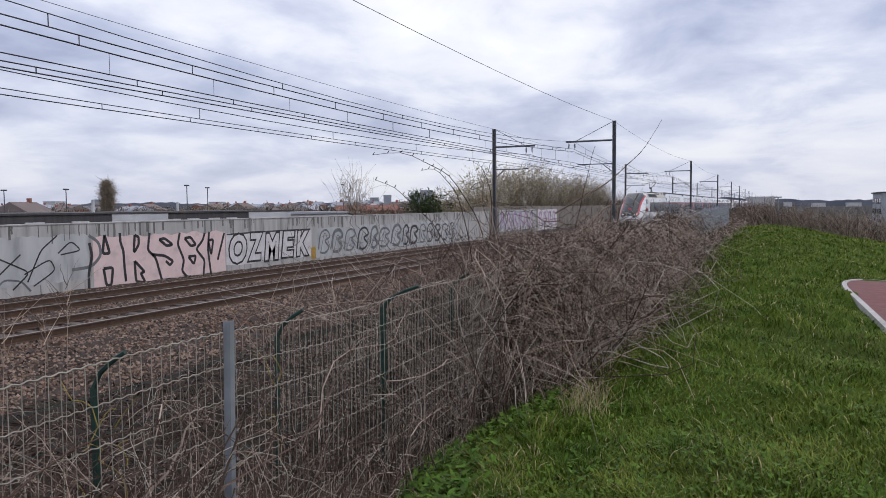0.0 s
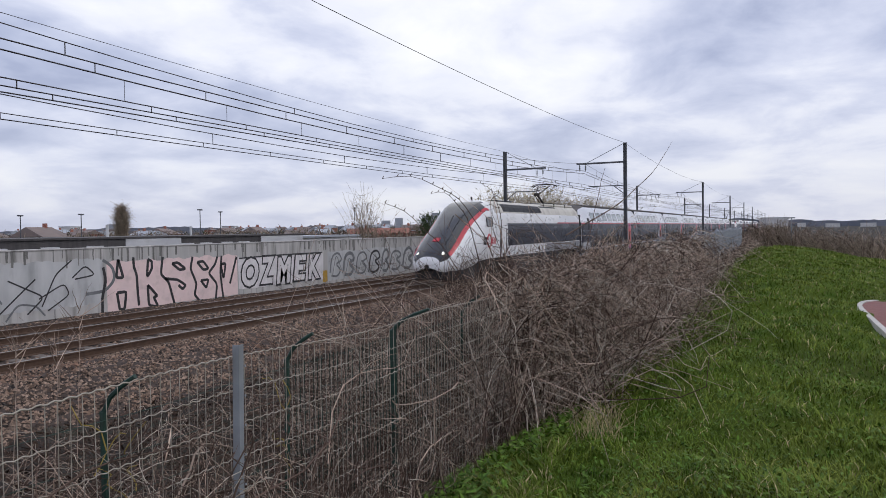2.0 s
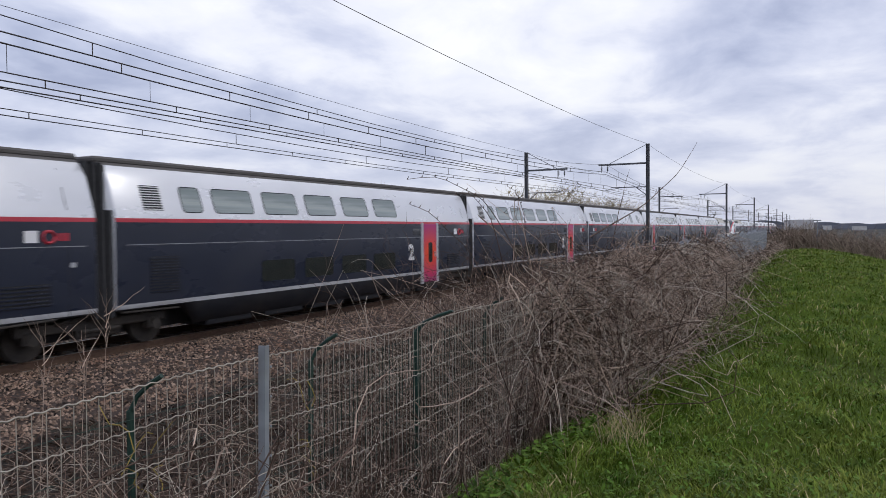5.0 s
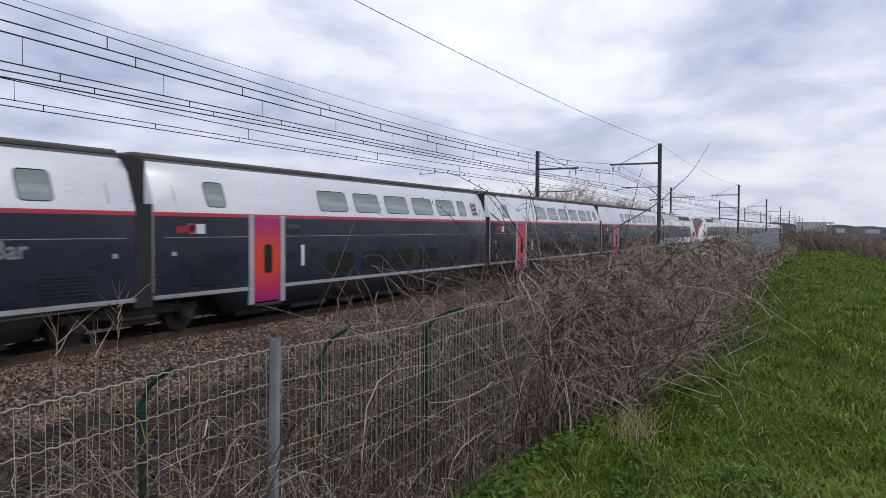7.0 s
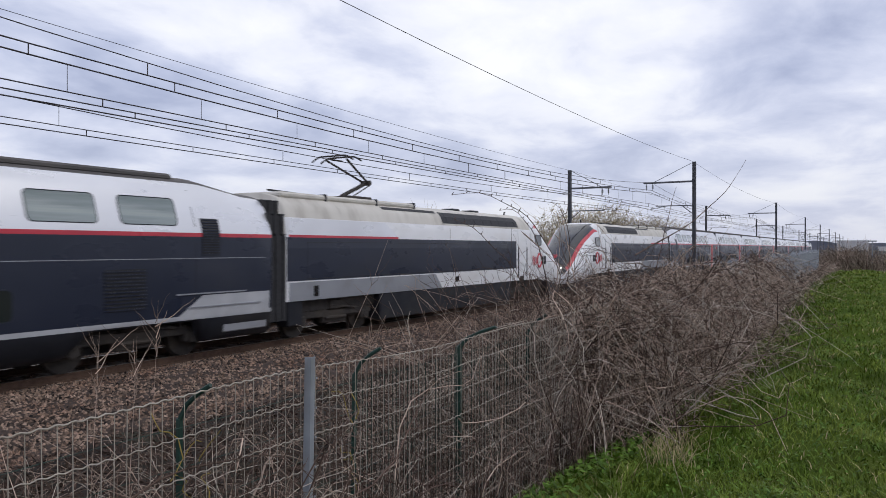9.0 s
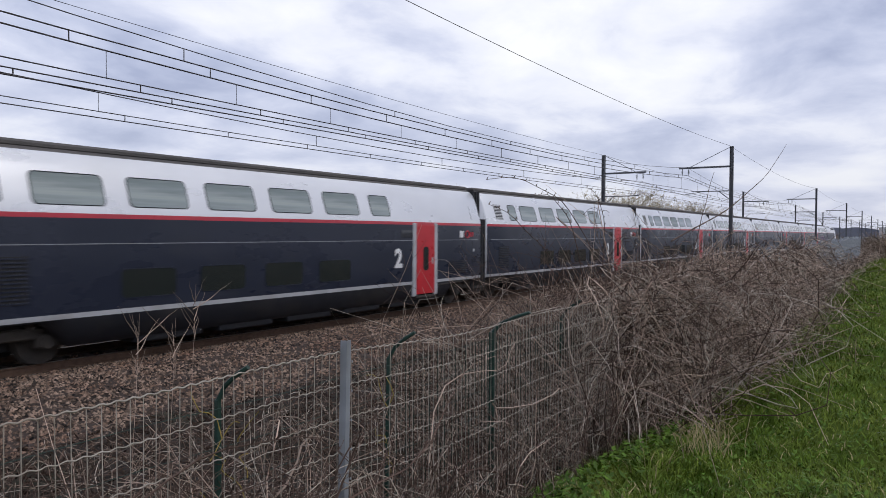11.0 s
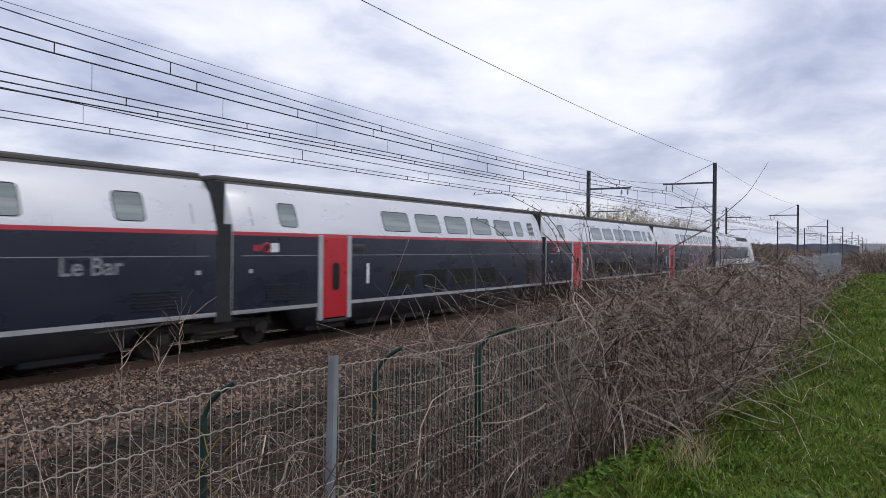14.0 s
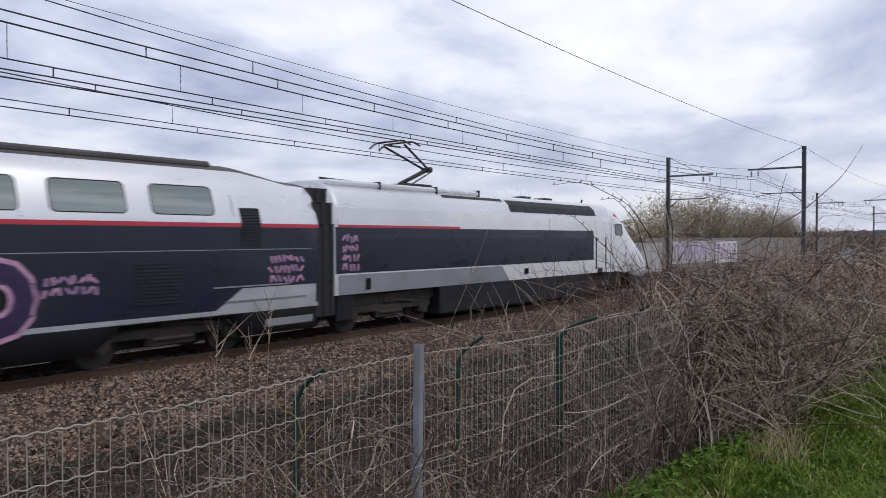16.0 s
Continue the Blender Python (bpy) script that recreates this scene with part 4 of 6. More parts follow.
def pantograph(car):
    """Half-scissor collector: base, lower arm, knee, upper arm, bow with horns."""
    p = part("pantograph", boxed(16.75, 17.95, -0.55, 0.55, 4.18, 4.28, bevel=0.02), "bogie", car, "raised single-arm pantograph")
    part("lower_arm", rod(bmesh.new(), (17.7, 0, 4.28), (16.35, 0, 4.82), 0.07, 8), "bogie", p)
    part("tie_rod", rod(bmesh.new(), (17.3, 0.12, 4.28), (16.3, 0.12, 4.74), 0.025), "bogie", p)
    for s in (-1, 1):
        part("upper_arm", rod(bmesh.new(), (16.35, s * 0.08, 4.82), (17.95, s * 0.42, 5.46), 0.038), "bogie", p)
    part("knee", rod(bmesh.new(), (16.35, -0.18, 4.82), (16.35, 0.18, 4.82), 0.09, 10), "bogie", p)
    for dx in (-0.22, 0.22):
        t = Tubes(5)
        y = np.linspace(-0.85, 0.85, 13)
        t.add(np.stack([np.full(13, 17.95 + dx), y, 5.56 - 0.25 * np.clip(np.abs(y) - 0.5, 0, 1) ** 1.5 * 3], -1), 0.03)
        t.done("bow", "bogie", p)
    part("bow_frame", rod(bmesh.new(), (17.65, 0.0, 5.44), (18.25, 0.0, 5.44), 0.03), "bogie", p)


def spray_car(car):
    """Bubble letters sprayed in rose and violet along the lower flank (this flank is the +y one, as the car runs reversed)."""
    for off, mat, y in ((0.19, "spray_rose", 1.452), (0.10, "spray_dark", 1.457)):
        for word, x, h, sx in (("O", 12.3, 1.15, 1.0), ("V", 11.3, 1.05, 1.0), ("N", 10.0, 1.05, 1.2), ("E", 8.45, 1.0, 1.0), ("O", 7.6, 1.15, 0.9)):
            g = text_mesh("graffiti", word, h, mat, car, pose(x, y, 1.46, 90, 0, 180), off, label="rose and violet bubble letters")
            g.scale = (sx, 1, 1)
    for x, z, w, h in ((6.35, 1.72, 1.1, 0.42), (1.32, 1.86, 1.1, 0.72)):
        scribble(car, x, z, w, h, 1.455, 1)


def scribble(car, x, z, w, h, y, side):
    """Rows of short slanted sprayed bars, on the flank at y."""
    rng = random.Random(int(x * 10))
    rows = max(2, round(h / 0.24))
    for j in range(rows):
        for i in range(int(w / 0.13)):
            px, pz = x - w / 2 + 0.13 * (i + 0.5) + rng.uniform(-0.03, 0.03), z - h / 2 + h * (j + 0.5) / rows + rng.uniform(-0.03, 0.03)
            tall = 0.36 * h / rows
            b = part("graffiti", boxed(-0.03, 0.03, -0.003, 0.003, -tall, tall, bevel=0.002), "spray_rose" if rng.random() < 0.75 else "spray_violet", car, "rose sprayed bars")
            b.matrix_basis = pose(px, side * (y + 0.0006 * (i % 3)), pz, 0, rng.uniform(-55, 55), 0)


def tail_livery(car):
    """The last locomotive: cleaner silver roof, its emblems sprayed over."""
    for d in list(car.children):
        kind = d.name.split(".")[0]
        if kind == "emblem":
            bpy.data.objects.remove(d)
            continue
        for slot in d.material_slots:
            if slot.material == M["train_cream"]:
                slot.link = "OBJECT"
                slot.material = M["train_silver"]
    scribble(car, 4.2, 1.95, 1.3, 0.6, 1.388, 1)
    scribble(car, 21.3, 2.2, 0.7, 1.0, 1.424, 1)


def make_train():
    LEN = [22.15, 21.845] + [18.7] * 6 + [21.845, 22.15]
    uppers_b = [(2.5, 0.62)] + [(3.95 + 1.9 * i, 1.42) for i in range(5)]
    lows_b = [(5.6 + 1.9 * i, 1.42) for i in range(4)]
    uppers_a = [(3.95 + 1.98 * i, 1.42) for i in range(6)] + [(15.6, 0.9)]
    lows_a = [(7.6 + 1.95 * i, 1.3) for i in range(4)]
    dark2 = "double-deck silver and anthracite second-class train car"
    dark1 = "double-deck silver and anthracite first-class train car"
    loco = power_car()
    loco_tail = copy_thing(loco, Matrix.Identity(4))
    pantograph(loco)
    end2 = passenger_car(21.845, uppers_a, lows_a, 17.9, "2", "end", dark2 + " coupled to the locomotive")
    mid2 = passenger_car(18.7, uppers_b, lows_b, 14.7, "2", "mid", dark2)
    bar = passenger_car(18.7, [(2.6, 1.42), (4.5, 1.42), (6.4, 1.42), (8.3, 1.42), (13.6, 0.7), (16.2, 0.7)], [], 0, "", "bar", "double-deck silver and anthracite bar car with a red stripe")
    mid1 = passenger_car(18.7, uppers_b + [(16.5, 0.62)], lows_b, 14.7, "1", "mid", dark1)
    end1 = passenger_car(21.845, uppers_a, lows_a, 17.9, "1", "end", dark1 + " coupled to the locomotive", 19.4)
    plan = [(loco, 0), (end2, 0), (mid2, 0), (mid2, 0), (mid2, 0), (bar, 0), (mid1, 1), (mid1, 1), (end1, 1), (loco, 1)]
    used, cars = set(), []
    off = 0.0
    for unit in range(2):
        for k, (ob, flip) in enumerate(plan):
            src = loco if k == 9 else ob
            if unit == 1 and k == 0:
                src = loco_tail
            c = src if src not in used else copy_thing(src, Matrix.Identity(4))
            if unit == 1:
                for d in c.children:
                    if d.name.split(".")[0] == "door":
                        d.material_slots[0].link = "DATA"
            used.add(src)
            c.name = c.name.split(".")[0]
            if unit == 1 and k == 8:
                spray_car(c)
            if unit == 1 and k == 9:
                tail_livery(c)
            if unit == 0:
                for d in c.children:
                    if d.name.split(".")[0] == "door":
                        d.material_slots[0].link = "OBJECT"
                        d.material_slots[0].material = M["door_magenta"]
            cars.append((c, off + (LEN[k] if flip else 0), 180 if flip else 0))
            off += LEN[k]
    return cars


TRAIN = make_train()


def train_front(t):
    """Where the leading nose is along the track at t seconds: it gathers speed a little."""
    return 83.161 - 26.639 * t - 0.0889 * t * t


def motions():
    for car, off, yaw in TRAIN:
        walk(car, [(0.5 * i, pose(train_front(0.5 * i) + off, TRACK_1, 0, 0, 0, yaw)) for i in range(33)])

# ---- vegetation and fences ----


def many_tubes(name, pts, rad, mats, label, parent=None, sides=3, index=None, **tags):
    """pts (n, k, 3) and rad (n, k): n tubes of k points in one mesh."""
    n, k, _ = pts.shape
    d = np.gradient(pts, axis=1)
    d /= np.linalg.norm(d, axis=2, keepdims=True) + 1e-9
    ref = np.where(np.abs(d[..., 2:3]) < 0.8, np.array([0, 0, 1.0]), np.array([1.0, 0, 0]))
    u = np.cross(d, ref)
    u /= np.linalg.norm(u, axis=2, keepdims=True) + 1e-9
    w = np.cross(d, u)
    a = np.arange(sides) * 2 * np.pi / sides
    ring = pts[:, :, None] + rad[:, :, None, None] * (np.cos(a)[None, None, :, None] * u[:, :, None] + np.sin(a)[None, None, :, None] * w[:, :, None])
    t, i, j = np.meshgrid(np.arange(n), np.arange(k - 1), np.arange(sides), indexing="ij")
    p = (t * k + i) * sides
    f = np.stack([p + j, p + (j + 1) % sides, p + sides + (j + 1) % sides, p + sides + j], -1).reshape(-1, 4)
    idx = np.zeros(len(f), int) if index is None else np.repeat(index, (k - 1) * sides)
    return mesh_of(name, ring.reshape(-1, 3).tolist(), f.tolist(), mats, parent, label, idx.tolist(), True, **tags)


def canes(rng, base, length, lean, droop, k=8, wiggle=0.04, toward=None, spread=1.0):
    """Arching stems: they rise, lean away in a random direction and sag under their own weight."""
    n = len(base)
    ang = rng.random(n) * 2 * np.pi if toward is None else toward + rng.normal(0, spread, n)
    out = np.stack([np.cos(ang), np.sin(ang), np.zeros(n)], -1) * lean[:, None]
    d = out + np.array([0, 0, 1.0])
    d /= np.linalg.norm(d, axis=1, keepdims=True)
    t = np.linspace(0, 1, k)[None, :, None]
    p = base[:, None] + d[:, None] * t * length[:, None, None] + out[:, None] * (t ** 2) * length[:, None, None] * 0.35
    p[..., 2] -= (droop * length)[:, None] * (t[..., 0] ** 2.2)
    kink = np.cumsum(rng.normal(0, 1, (n, k, 3)).clip(-1.6, 1.6), axis=1) * 0.42 * wiggle * length[:, None, None] / math.sqrt(k)
    kink[:, 0] = 0
    curl = rng.normal(0, 1, (n, 3, 3)).clip(-1.4, 1.4) * (1.5 * wiggle * length)[:, None, None]
    tt = t[..., 0]
    bend = curl[:, 0, None] * (np.sin(np.pi * tt) ** 1)[..., None] + 0.6 * curl[:, 1, None] * np.sin(2.3 * np.pi * tt)[..., None]
    return p + kink + bend


def twigs(rng, stems, count, lo, hi, k=4, wiggle=0.06, up=0.5):
    """Side shoots that start on the given stems."""
    n, m, _ = stems.shape
    i = rng.integers(0, n, count)
    j = rng.integers(1, m - 1, count)
    base = stems[i, j]
    run = stems[i, j + 1] - stems[i, j]
    run /= np.linalg.norm(run, axis=1, keepdims=True) + 1e-9
    d = run * 0.6 + rng.normal(0, 0.75, (count, 3)) + np.array([0, 0, up])
    d /= np.linalg.norm(d, axis=1, keepdims=True)
    ln = lo + (hi - lo) * rng.random(count) ** 1.5
    t = np.linspace(0, 1, k)[None, :, None]
    p = base[:, None] + d[:, None] * t * ln[:, None, None]
    p[..., 2] -= 0.25 * ln[:, None] * t[..., 0] ** 2
    kink = np.cumsum(rng.normal(0, 1, (count, k, 3)), axis=1) * wiggle * ln[:, None, None]
    kink[:, 0] = 0
    return p + kink


def taper(n, k, r0, r1):
    return (np.linspace(1, 0, k)[None] * (np.asarray(r0)[:, None] - np.asarray(r1)[:, None]) + np.asarray(r1)[:, None]) * np.ones((n, 1))


def make_thicket():
    rng = np.random.default_rng(21)
    # the tall mass along the fence, nearest part first
    for (x0, x1, n, nt, r, tall, tag) in ((6.45, 11.5, 3400, 11500, 0.0050, 0.99, "dense brown bramble thicket hanging over the wire fence"),
                                          (10.5, 22, 2500, 6500, 0.0076, 0.77, "dense brown bramble thicket along the fence"),
                                          (21, 62, 2200, 4200, 0.0130, 0.70, "long brown bramble hedge along the railway fence")):
        x = x0 + (x1 - x0) * rng.random(n)
        y = 2.9 + rng.normal(0, 0.5, n) + np.where(rng.random(n) < 0.3, 0.9, 0) + (0.45 if x0 > 20 else 0)
        base = np.stack([x, y, ground_z(x, y)], -1)
        length = (1.45 + 1.0 * rng.random(n)) * tall
        st = canes(rng, base, length, 0.2 + 0.5 * rng.random(n), 0.12 + 0.55 * rng.random(n), 9, 0.14)
        # the face that overhangs the grass
        m = n // 2 if x0 < 20 else n // 9
        xf = x0 + (x1 - x0) * rng.random(m)
        yf = 2.2 + 0.25 * rng.random(m)
        face = canes(rng, np.stack([xf, yf, ground_z(xf, yf) + 0.3 + (1.25 if x0 < 20 else 0.3) * rng.random(m)], -1), 0.4 + 0.6 * rng.random(m), 0.6 + 0.6 * rng.random(m), 0.75 + 0.7 * rng.random(m), 9, 0.16, -np.pi / 2, 1.3)
        allst = np.concatenate([st, face])
        tw = twigs(rng, allst, nt, 0.12, 0.55, 4, 0.08)
        # dark stems stand in for inner shade, pale ones for lit twigs
        hedge = many_tubes("bramble_thicket", allst, taper(len(allst), 9, r * (0.8 + 0.9 * rng.random(len(allst))), np.full(len(allst), r * 0.4)), ["bark", "bark_dark", "bark_pale"], tag,
                           None, 3, rng.choice(3, len(allst), p=[0.42, 0.40, 0.18]), category="bramble", kind="stuff", group="bramble thickets")
        many_tubes("twig_growth", tw, taper(nt, 4, np.full(nt, r * 0.62), np.full(nt, r * 0.35)), ["bark", "bark_dark", "bark_pale"], "", hedge, 3, rng.choice(3, nt, p=[0.5, 0.4, 0.1]), kind="stuff")
        if x1 < 30:
            arching(rng, hedge, x0, x1, r)
        if x0 > 8 and x1 < 30:
            seeds(rng, hedge, 10.3, 14.5)
    # the bush that stands above the rest, with bare budding shoots
    n = 230
    x = 7.4 + rng.normal(0, 0.55, n)
    y = 3.1 + rng.normal(0, 0.4, n)
    st = canes(rng, np.stack([x, y, ground_z(x, y)], -1), 2.0 + 0.85 * rng.random(n), 0.15 + 0.45 * rng.random(n), 0.02 + 0.3 * rng.random(n), 10, 0.06)
    shoots = twigs(rng, st[:, 4:], 900, 0.2, 0.8, 6, 0.05, 0.7)
    bush = many_tubes("bare_bush", st, taper(n, 10, 0.003 + 0.003 * rng.random(n), np.full(n, 0.0016)), ["bark", "bark_dark"], "bare budding bush rising above the brambles", None, 3, rng.choice(2, n), category="bush")
    many_tubes("shoot_growth", shoots, taper(len(shoots), 6, np.full(len(shoots), 0.0026), np.full(len(shoots), 0.0013)), "bark_dark", "", bush, kind="stuff")
    # one long shoot that bows out to the side, and a few big arches
    u = np.linspace(0, 1, 14)

    def arch(a, b, c, r):
        a, b, c = map(np.array, (a, b, c))
        p = (1 - u)[:, None] ** 2 * a + 2 * (u * (1 - u))[:, None] * b + (u ** 2)[:, None] * c
        t = Tubes(5)
        p = p + 0.02 * np.sin(u * 17)[:, None] * np.array([0.5, 0.2, 0.6])
        t.add(p, r * (1.1 - 0.75 * u))
        for q in range(6, 14):
            t.add([p[q], p[q] + np.array([0.012, -0.008, 0.022])], [1.3 * r * (1.2 - 0.6 * u[q]), 0.002])
        t.done("bowed_shoot", ["bark_dark"], bush, "long bowed shoot with buds", True)

    arch((9.2, 2.6, 2.5), (14.9, 2.5, 3.3), (18.2, 2.5, 4.66), 0.010)
    arch((10.2, 2.6, 2.2), (10.4, 2.5, 2.9), (10.57, 2.4, 3.46), 0.006)
    arch((6.6, 2.8, 1.9), (5.6, 2.7, 2.62), (4.5, 2.6, 2.81), 0.005)
    arch((7.1, 2.8, 2.3), (6.1, 2.7, 3.15), (4.64, 2.7, 3.0), 0.005)
    arch((6.8, 2.8, 2.0), (6.3, 2.7, 3.0), (5.45, 2.7, 2.92), 0.005)
    arch((7.2, 2.8, 2.0), (7.4, 2.7, 2.9), (6.6, 2.7, 3.05), 0.005)
    arch((6.9, 2.5, 1.2), (8.2, 2.3, 2.5), (8.4, 1.9, 0.9), 0.007)
    arch((6.6, 2.5, 1.0), (7.4, 2.2, 2.3), (7.3, 1.7, 0.8), 0.006)
    arch((6.0, 2.45, 1.5), (6.7, 2.0, 1.7), (6.5, 1.6, 0.65), 0.005)
    arch((5.8, 2.4, 1.45), (6.0, 1.9, 1.6), (6.9, 1.55, 0.7), 0.005)
    arch((2.9, 2.7, 1.0), (3.4, 2.6, 2.2), (4.3, 2.5, 1.3), 0.005)
    arch((0.9, 2.4, 1.2), (1.9, 2.3, 2.1), (2.6, 2.25, 1.5), 0.005)


def arching(rng, parent, x0, x1, r):
    """Stout pale canes that spring from the thicket and bow down to the grass."""
    n, k = 300, 16
    x = x0 + (x1 - x0) * rng.random(n)
    a = np.stack([x, 2.45 + 0.4 * rng.random(n), 0.7 + 1.2 * rng.random(n)], -1)
    go = rng.normal(0.2, 0.7, n)
    b = a + np.stack([go * 0.6, -0.25 - 0.3 * rng.random(n), 0.35 + 0.4 * rng.random(n)], -1)
    c = a + np.stack([go * 1.3, -0.45 - 0.55 * rng.random(n), -0.2 - 0.9 * rng.random(n)], -1)
    c[:, 2] = np.maximum(c[:, 2], 0.62)
    u = np.linspace(0, 1, k)[None, :, None]
    p = (1 - u) ** 2 * a[:, None] + 2 * u * (1 - u) * b[:, None] + u ** 2 * c[:, None]
    ph = rng.random((n, 1, 3)) * 6.283
    p = p + np.cumsum(rng.normal(0, 0.009, (n, k, 3)), axis=1) + 0.045 * (np.sin(u * 5 + ph) - np.sin(ph)) + 0.02 * (np.sin(u * 13 + 2 * ph) - np.sin(2 * ph))
    many_tubes("arching_cane", p, taper(n, k, np.full(n, r * 1.45), np.full(n, r * 0.55)), ["bark_pale", "bark"], "stout arching canes", parent, 4, rng.integers(0, 2, n), kind="stuff")
    tw = twigs(rng, p, 500, 0.1, 0.4, 5, 0.06)
    many_tubes("arching_twig", tw, taper(500, 5, np.full(500, r * 0.7), np.full(500, r * 0.4)), ["bark_pale", "bark"], "", parent, 3, rng.integers(0, 2, 500), kind="stuff")


def seeds(rng, parent, x0, x1):
    """Pale fluffy seed heads among the stems."""
    n = 420
    v = np.array([[1, 0, 0], [-1, 0, 0], [0, 1, 0], [0, -1, 0], [0, 0, 1], [0, 0, -1]], float)
    f = np.array([[0, 2, 4], [2, 1, 4], [1, 3, 4], [3, 0, 4], [2, 0, 5], [1, 2, 5], [3, 1, 5], [0, 3, 5]])
    c = np.stack([x0 + (x1 - x0) * rng.random(n), 1.95 + 0.5 * rng.random(n), 1.25 + 0.75 * rng.random(n) ** 0.7], -1)
    p = v[None] * (0.018 + 0.03 * rng.random((n, 1, 1))) * (0.6 + 0.8 * rng.random((n, 6, 1))) + c[:, None]
    mesh_of("seed_heads", p.reshape(-1, 3).tolist(), (f[None] + 6 * np.arange(n)[:, None, None]).reshape(-1, 3).tolist(), "fluff", parent, "pale fluffy seed heads", kind="stuff")


def make_scrub():
    """Tangle of thin canes round the fence beside the camera, and low scrub in the ditch."""
    rng = np.random.default_rng(33)
    n = 4600
    x = 0.2 + 6.2 * rng.random(n) ** 1.35
    x = x[(rng.random(n) < np.interp(x, [0, 1.4, 3.0, 4.0, 5.6, 6.2], [0.9, 0.8, 0.7, 0.2, 0.16, 0.7]))]
    n = len(x)
    y = np.where(rng.random(n) < 0.35, 2.05 + 0.3 * rng.random(n), 2.5 + 1.6 * rng.random(n) ** 1.3)
    base = np.stack([x, y, ground_z(x, y)], -1)
    thin = np.interp(x, [-0.6, 2.2, 3.6, 5.8], [1.05, 0.98, 0.72, 0.92])
    st = canes(rng, base, (0.85 + 0.85 * rng.random(n)) * thin, 0.15 + 0.6 * rng.random(n), 0.1 + 0.55 * rng.random(n), 9, 0.085)
    st[..., 1] = np.where(st[..., 1] < 2.12, 2.12 + 0.18 * (st[..., 1] - 2.12), st[..., 1])
    # lying stems that run along the fence
    m = 220
    xm = -0.3 + 4.6 * rng.random(m)
    lying = canes(rng, np.stack([xm, 2.15 + 0.5 * rng.random(m), 0.5 + 1.0 * rng.random(m) ** 1.4], -1), 0.5 + 0.7 * rng.random(m), 0.8 + 1.2 * rng.random(m), 0.25 + 0.4 * rng.random(m), 9, 0.085, 0.0, 1.6)
    lying[..., 1] = np.clip(lying[..., 1], 2.1, 3.2)
    allst = np.concatenate([st, lying])
    k = len(allst)
    # mostly the dark bark, so shade in the tangle is painted
    idx = rng.choice(3, k, p=[0.22, 0.70, 0.08])
    stout = 1 + 0.9 * (rng.random(k) < 0.14)
    ob = many_tubes("dry_brambles", allst, taper(k, 9, (0.0022 + 0.0026 * rng.random(k)) * stout, np.full(k, 0.0015) * stout), ["bark", "bark_dark", "bark_pale"], "tangle of dry bramble canes growing through the fence", None, 3, idx, category="bramble", kind="stuff")
    tw = twigs(rng, allst, 6500, 0.08, 0.38, 4, 0.08)
    many_tubes("twig_growth", tw, taper(6500, 4, np.full(6500, 0.0020), np.full(6500, 0.0011)), ["bark", "bark_dark", "bark_pale"], "", ob, 3, rng.choice(3, 6500, p=[0.22, 0.74, 0.04]), kind="stuff")
    # ditch scrub
    n = 8500
    x = 0.5 + 40 * rng.random(n) ** 1.6
    y = 4.0 + 6.6 * rng.random(n)
    base = np.stack([x, y, ground_z(x, y)], -1)
    st = canes(rng, base, (0.35 + 0.75 * rng.random(n)) * np.interp(y, [4, 6.5, 9, 10.6], [1.3, 1.1, 0.75, 0.35]), 0.3 + 0.9 * rng.random(n), 0.1 + 0.6 * rng.random(n), 6, 0.07)
    many_tubes("ditch_scrub", st, taper(n, 6, 0.004 + 0.003 * rng.random(n), np.full(n, 0.002)), ["bark", "bark_dark", "bark_pale"], "low brown scrub in the ditch below the ballast", None, 3, rng.choice(3, n, p=[0.25, 0.67, 0.08]), category="scrub", kind="stuff")
    # pale dead weeds standing before the ballast
    for wx, wy, wz in ((3.2, 5.0, 1.95), (3.72, 5.0, 2.16), (3.45, 4.9, 1.9)):
        t = Tubes(4)
        w = empty("dead_weed", "pale branched dead weed stalk beside the ballast", "dead weed", None, "dead weeds")
        u = np.linspace(0, 1, 8)[:, None]
        z0 = float(ground_z(wx, wy))
        t.add(np.array([wx, wy, z0]) + u * np.array([0.12, 0, wz - z0]) + 0.02 * np.sin(u * 9), 0.0045 * (1.2 - u[:, 0]))
        for i in range(9):
            b = np.array([wx + 0.10, wy, wz - 0.46 + 0.04 * i])
            d = np.array([rng.normal(0, 0.5), rng.normal(0, 0.25), 0.8])
            t.add(b + u * d * (0.15 + 0.2 * rng.random()) + np.cumsum(rng.normal(0, 0.005, (8, 3)), axis=0), 0.0035 * (1.2 - u[:, 0]))
        t.done("stalk", ["bark"], w)
    # yellow lichen-covered stems
    n = 14
    st = canes(rng, np.stack([rng.choice([2.1, 3.25], n) + rng.normal(0, 0.08, n), np.full(n, 2.55), 1.2 + 0.5 * rng.random(n)], -1), 0.1 + 0.16 * rng.random(n), 0.3 + 0.5 * rng.random(n), 0.3 * rng.random(n), 6, 0.08)
    many_tubes("lichen_stems", st, taper(n, 6, np.full(n, 0.0035), np.full(n, 0.002)), "lichen", "yellow lichen on bramble stems", None, 4, category="bramble", kind="stuff")


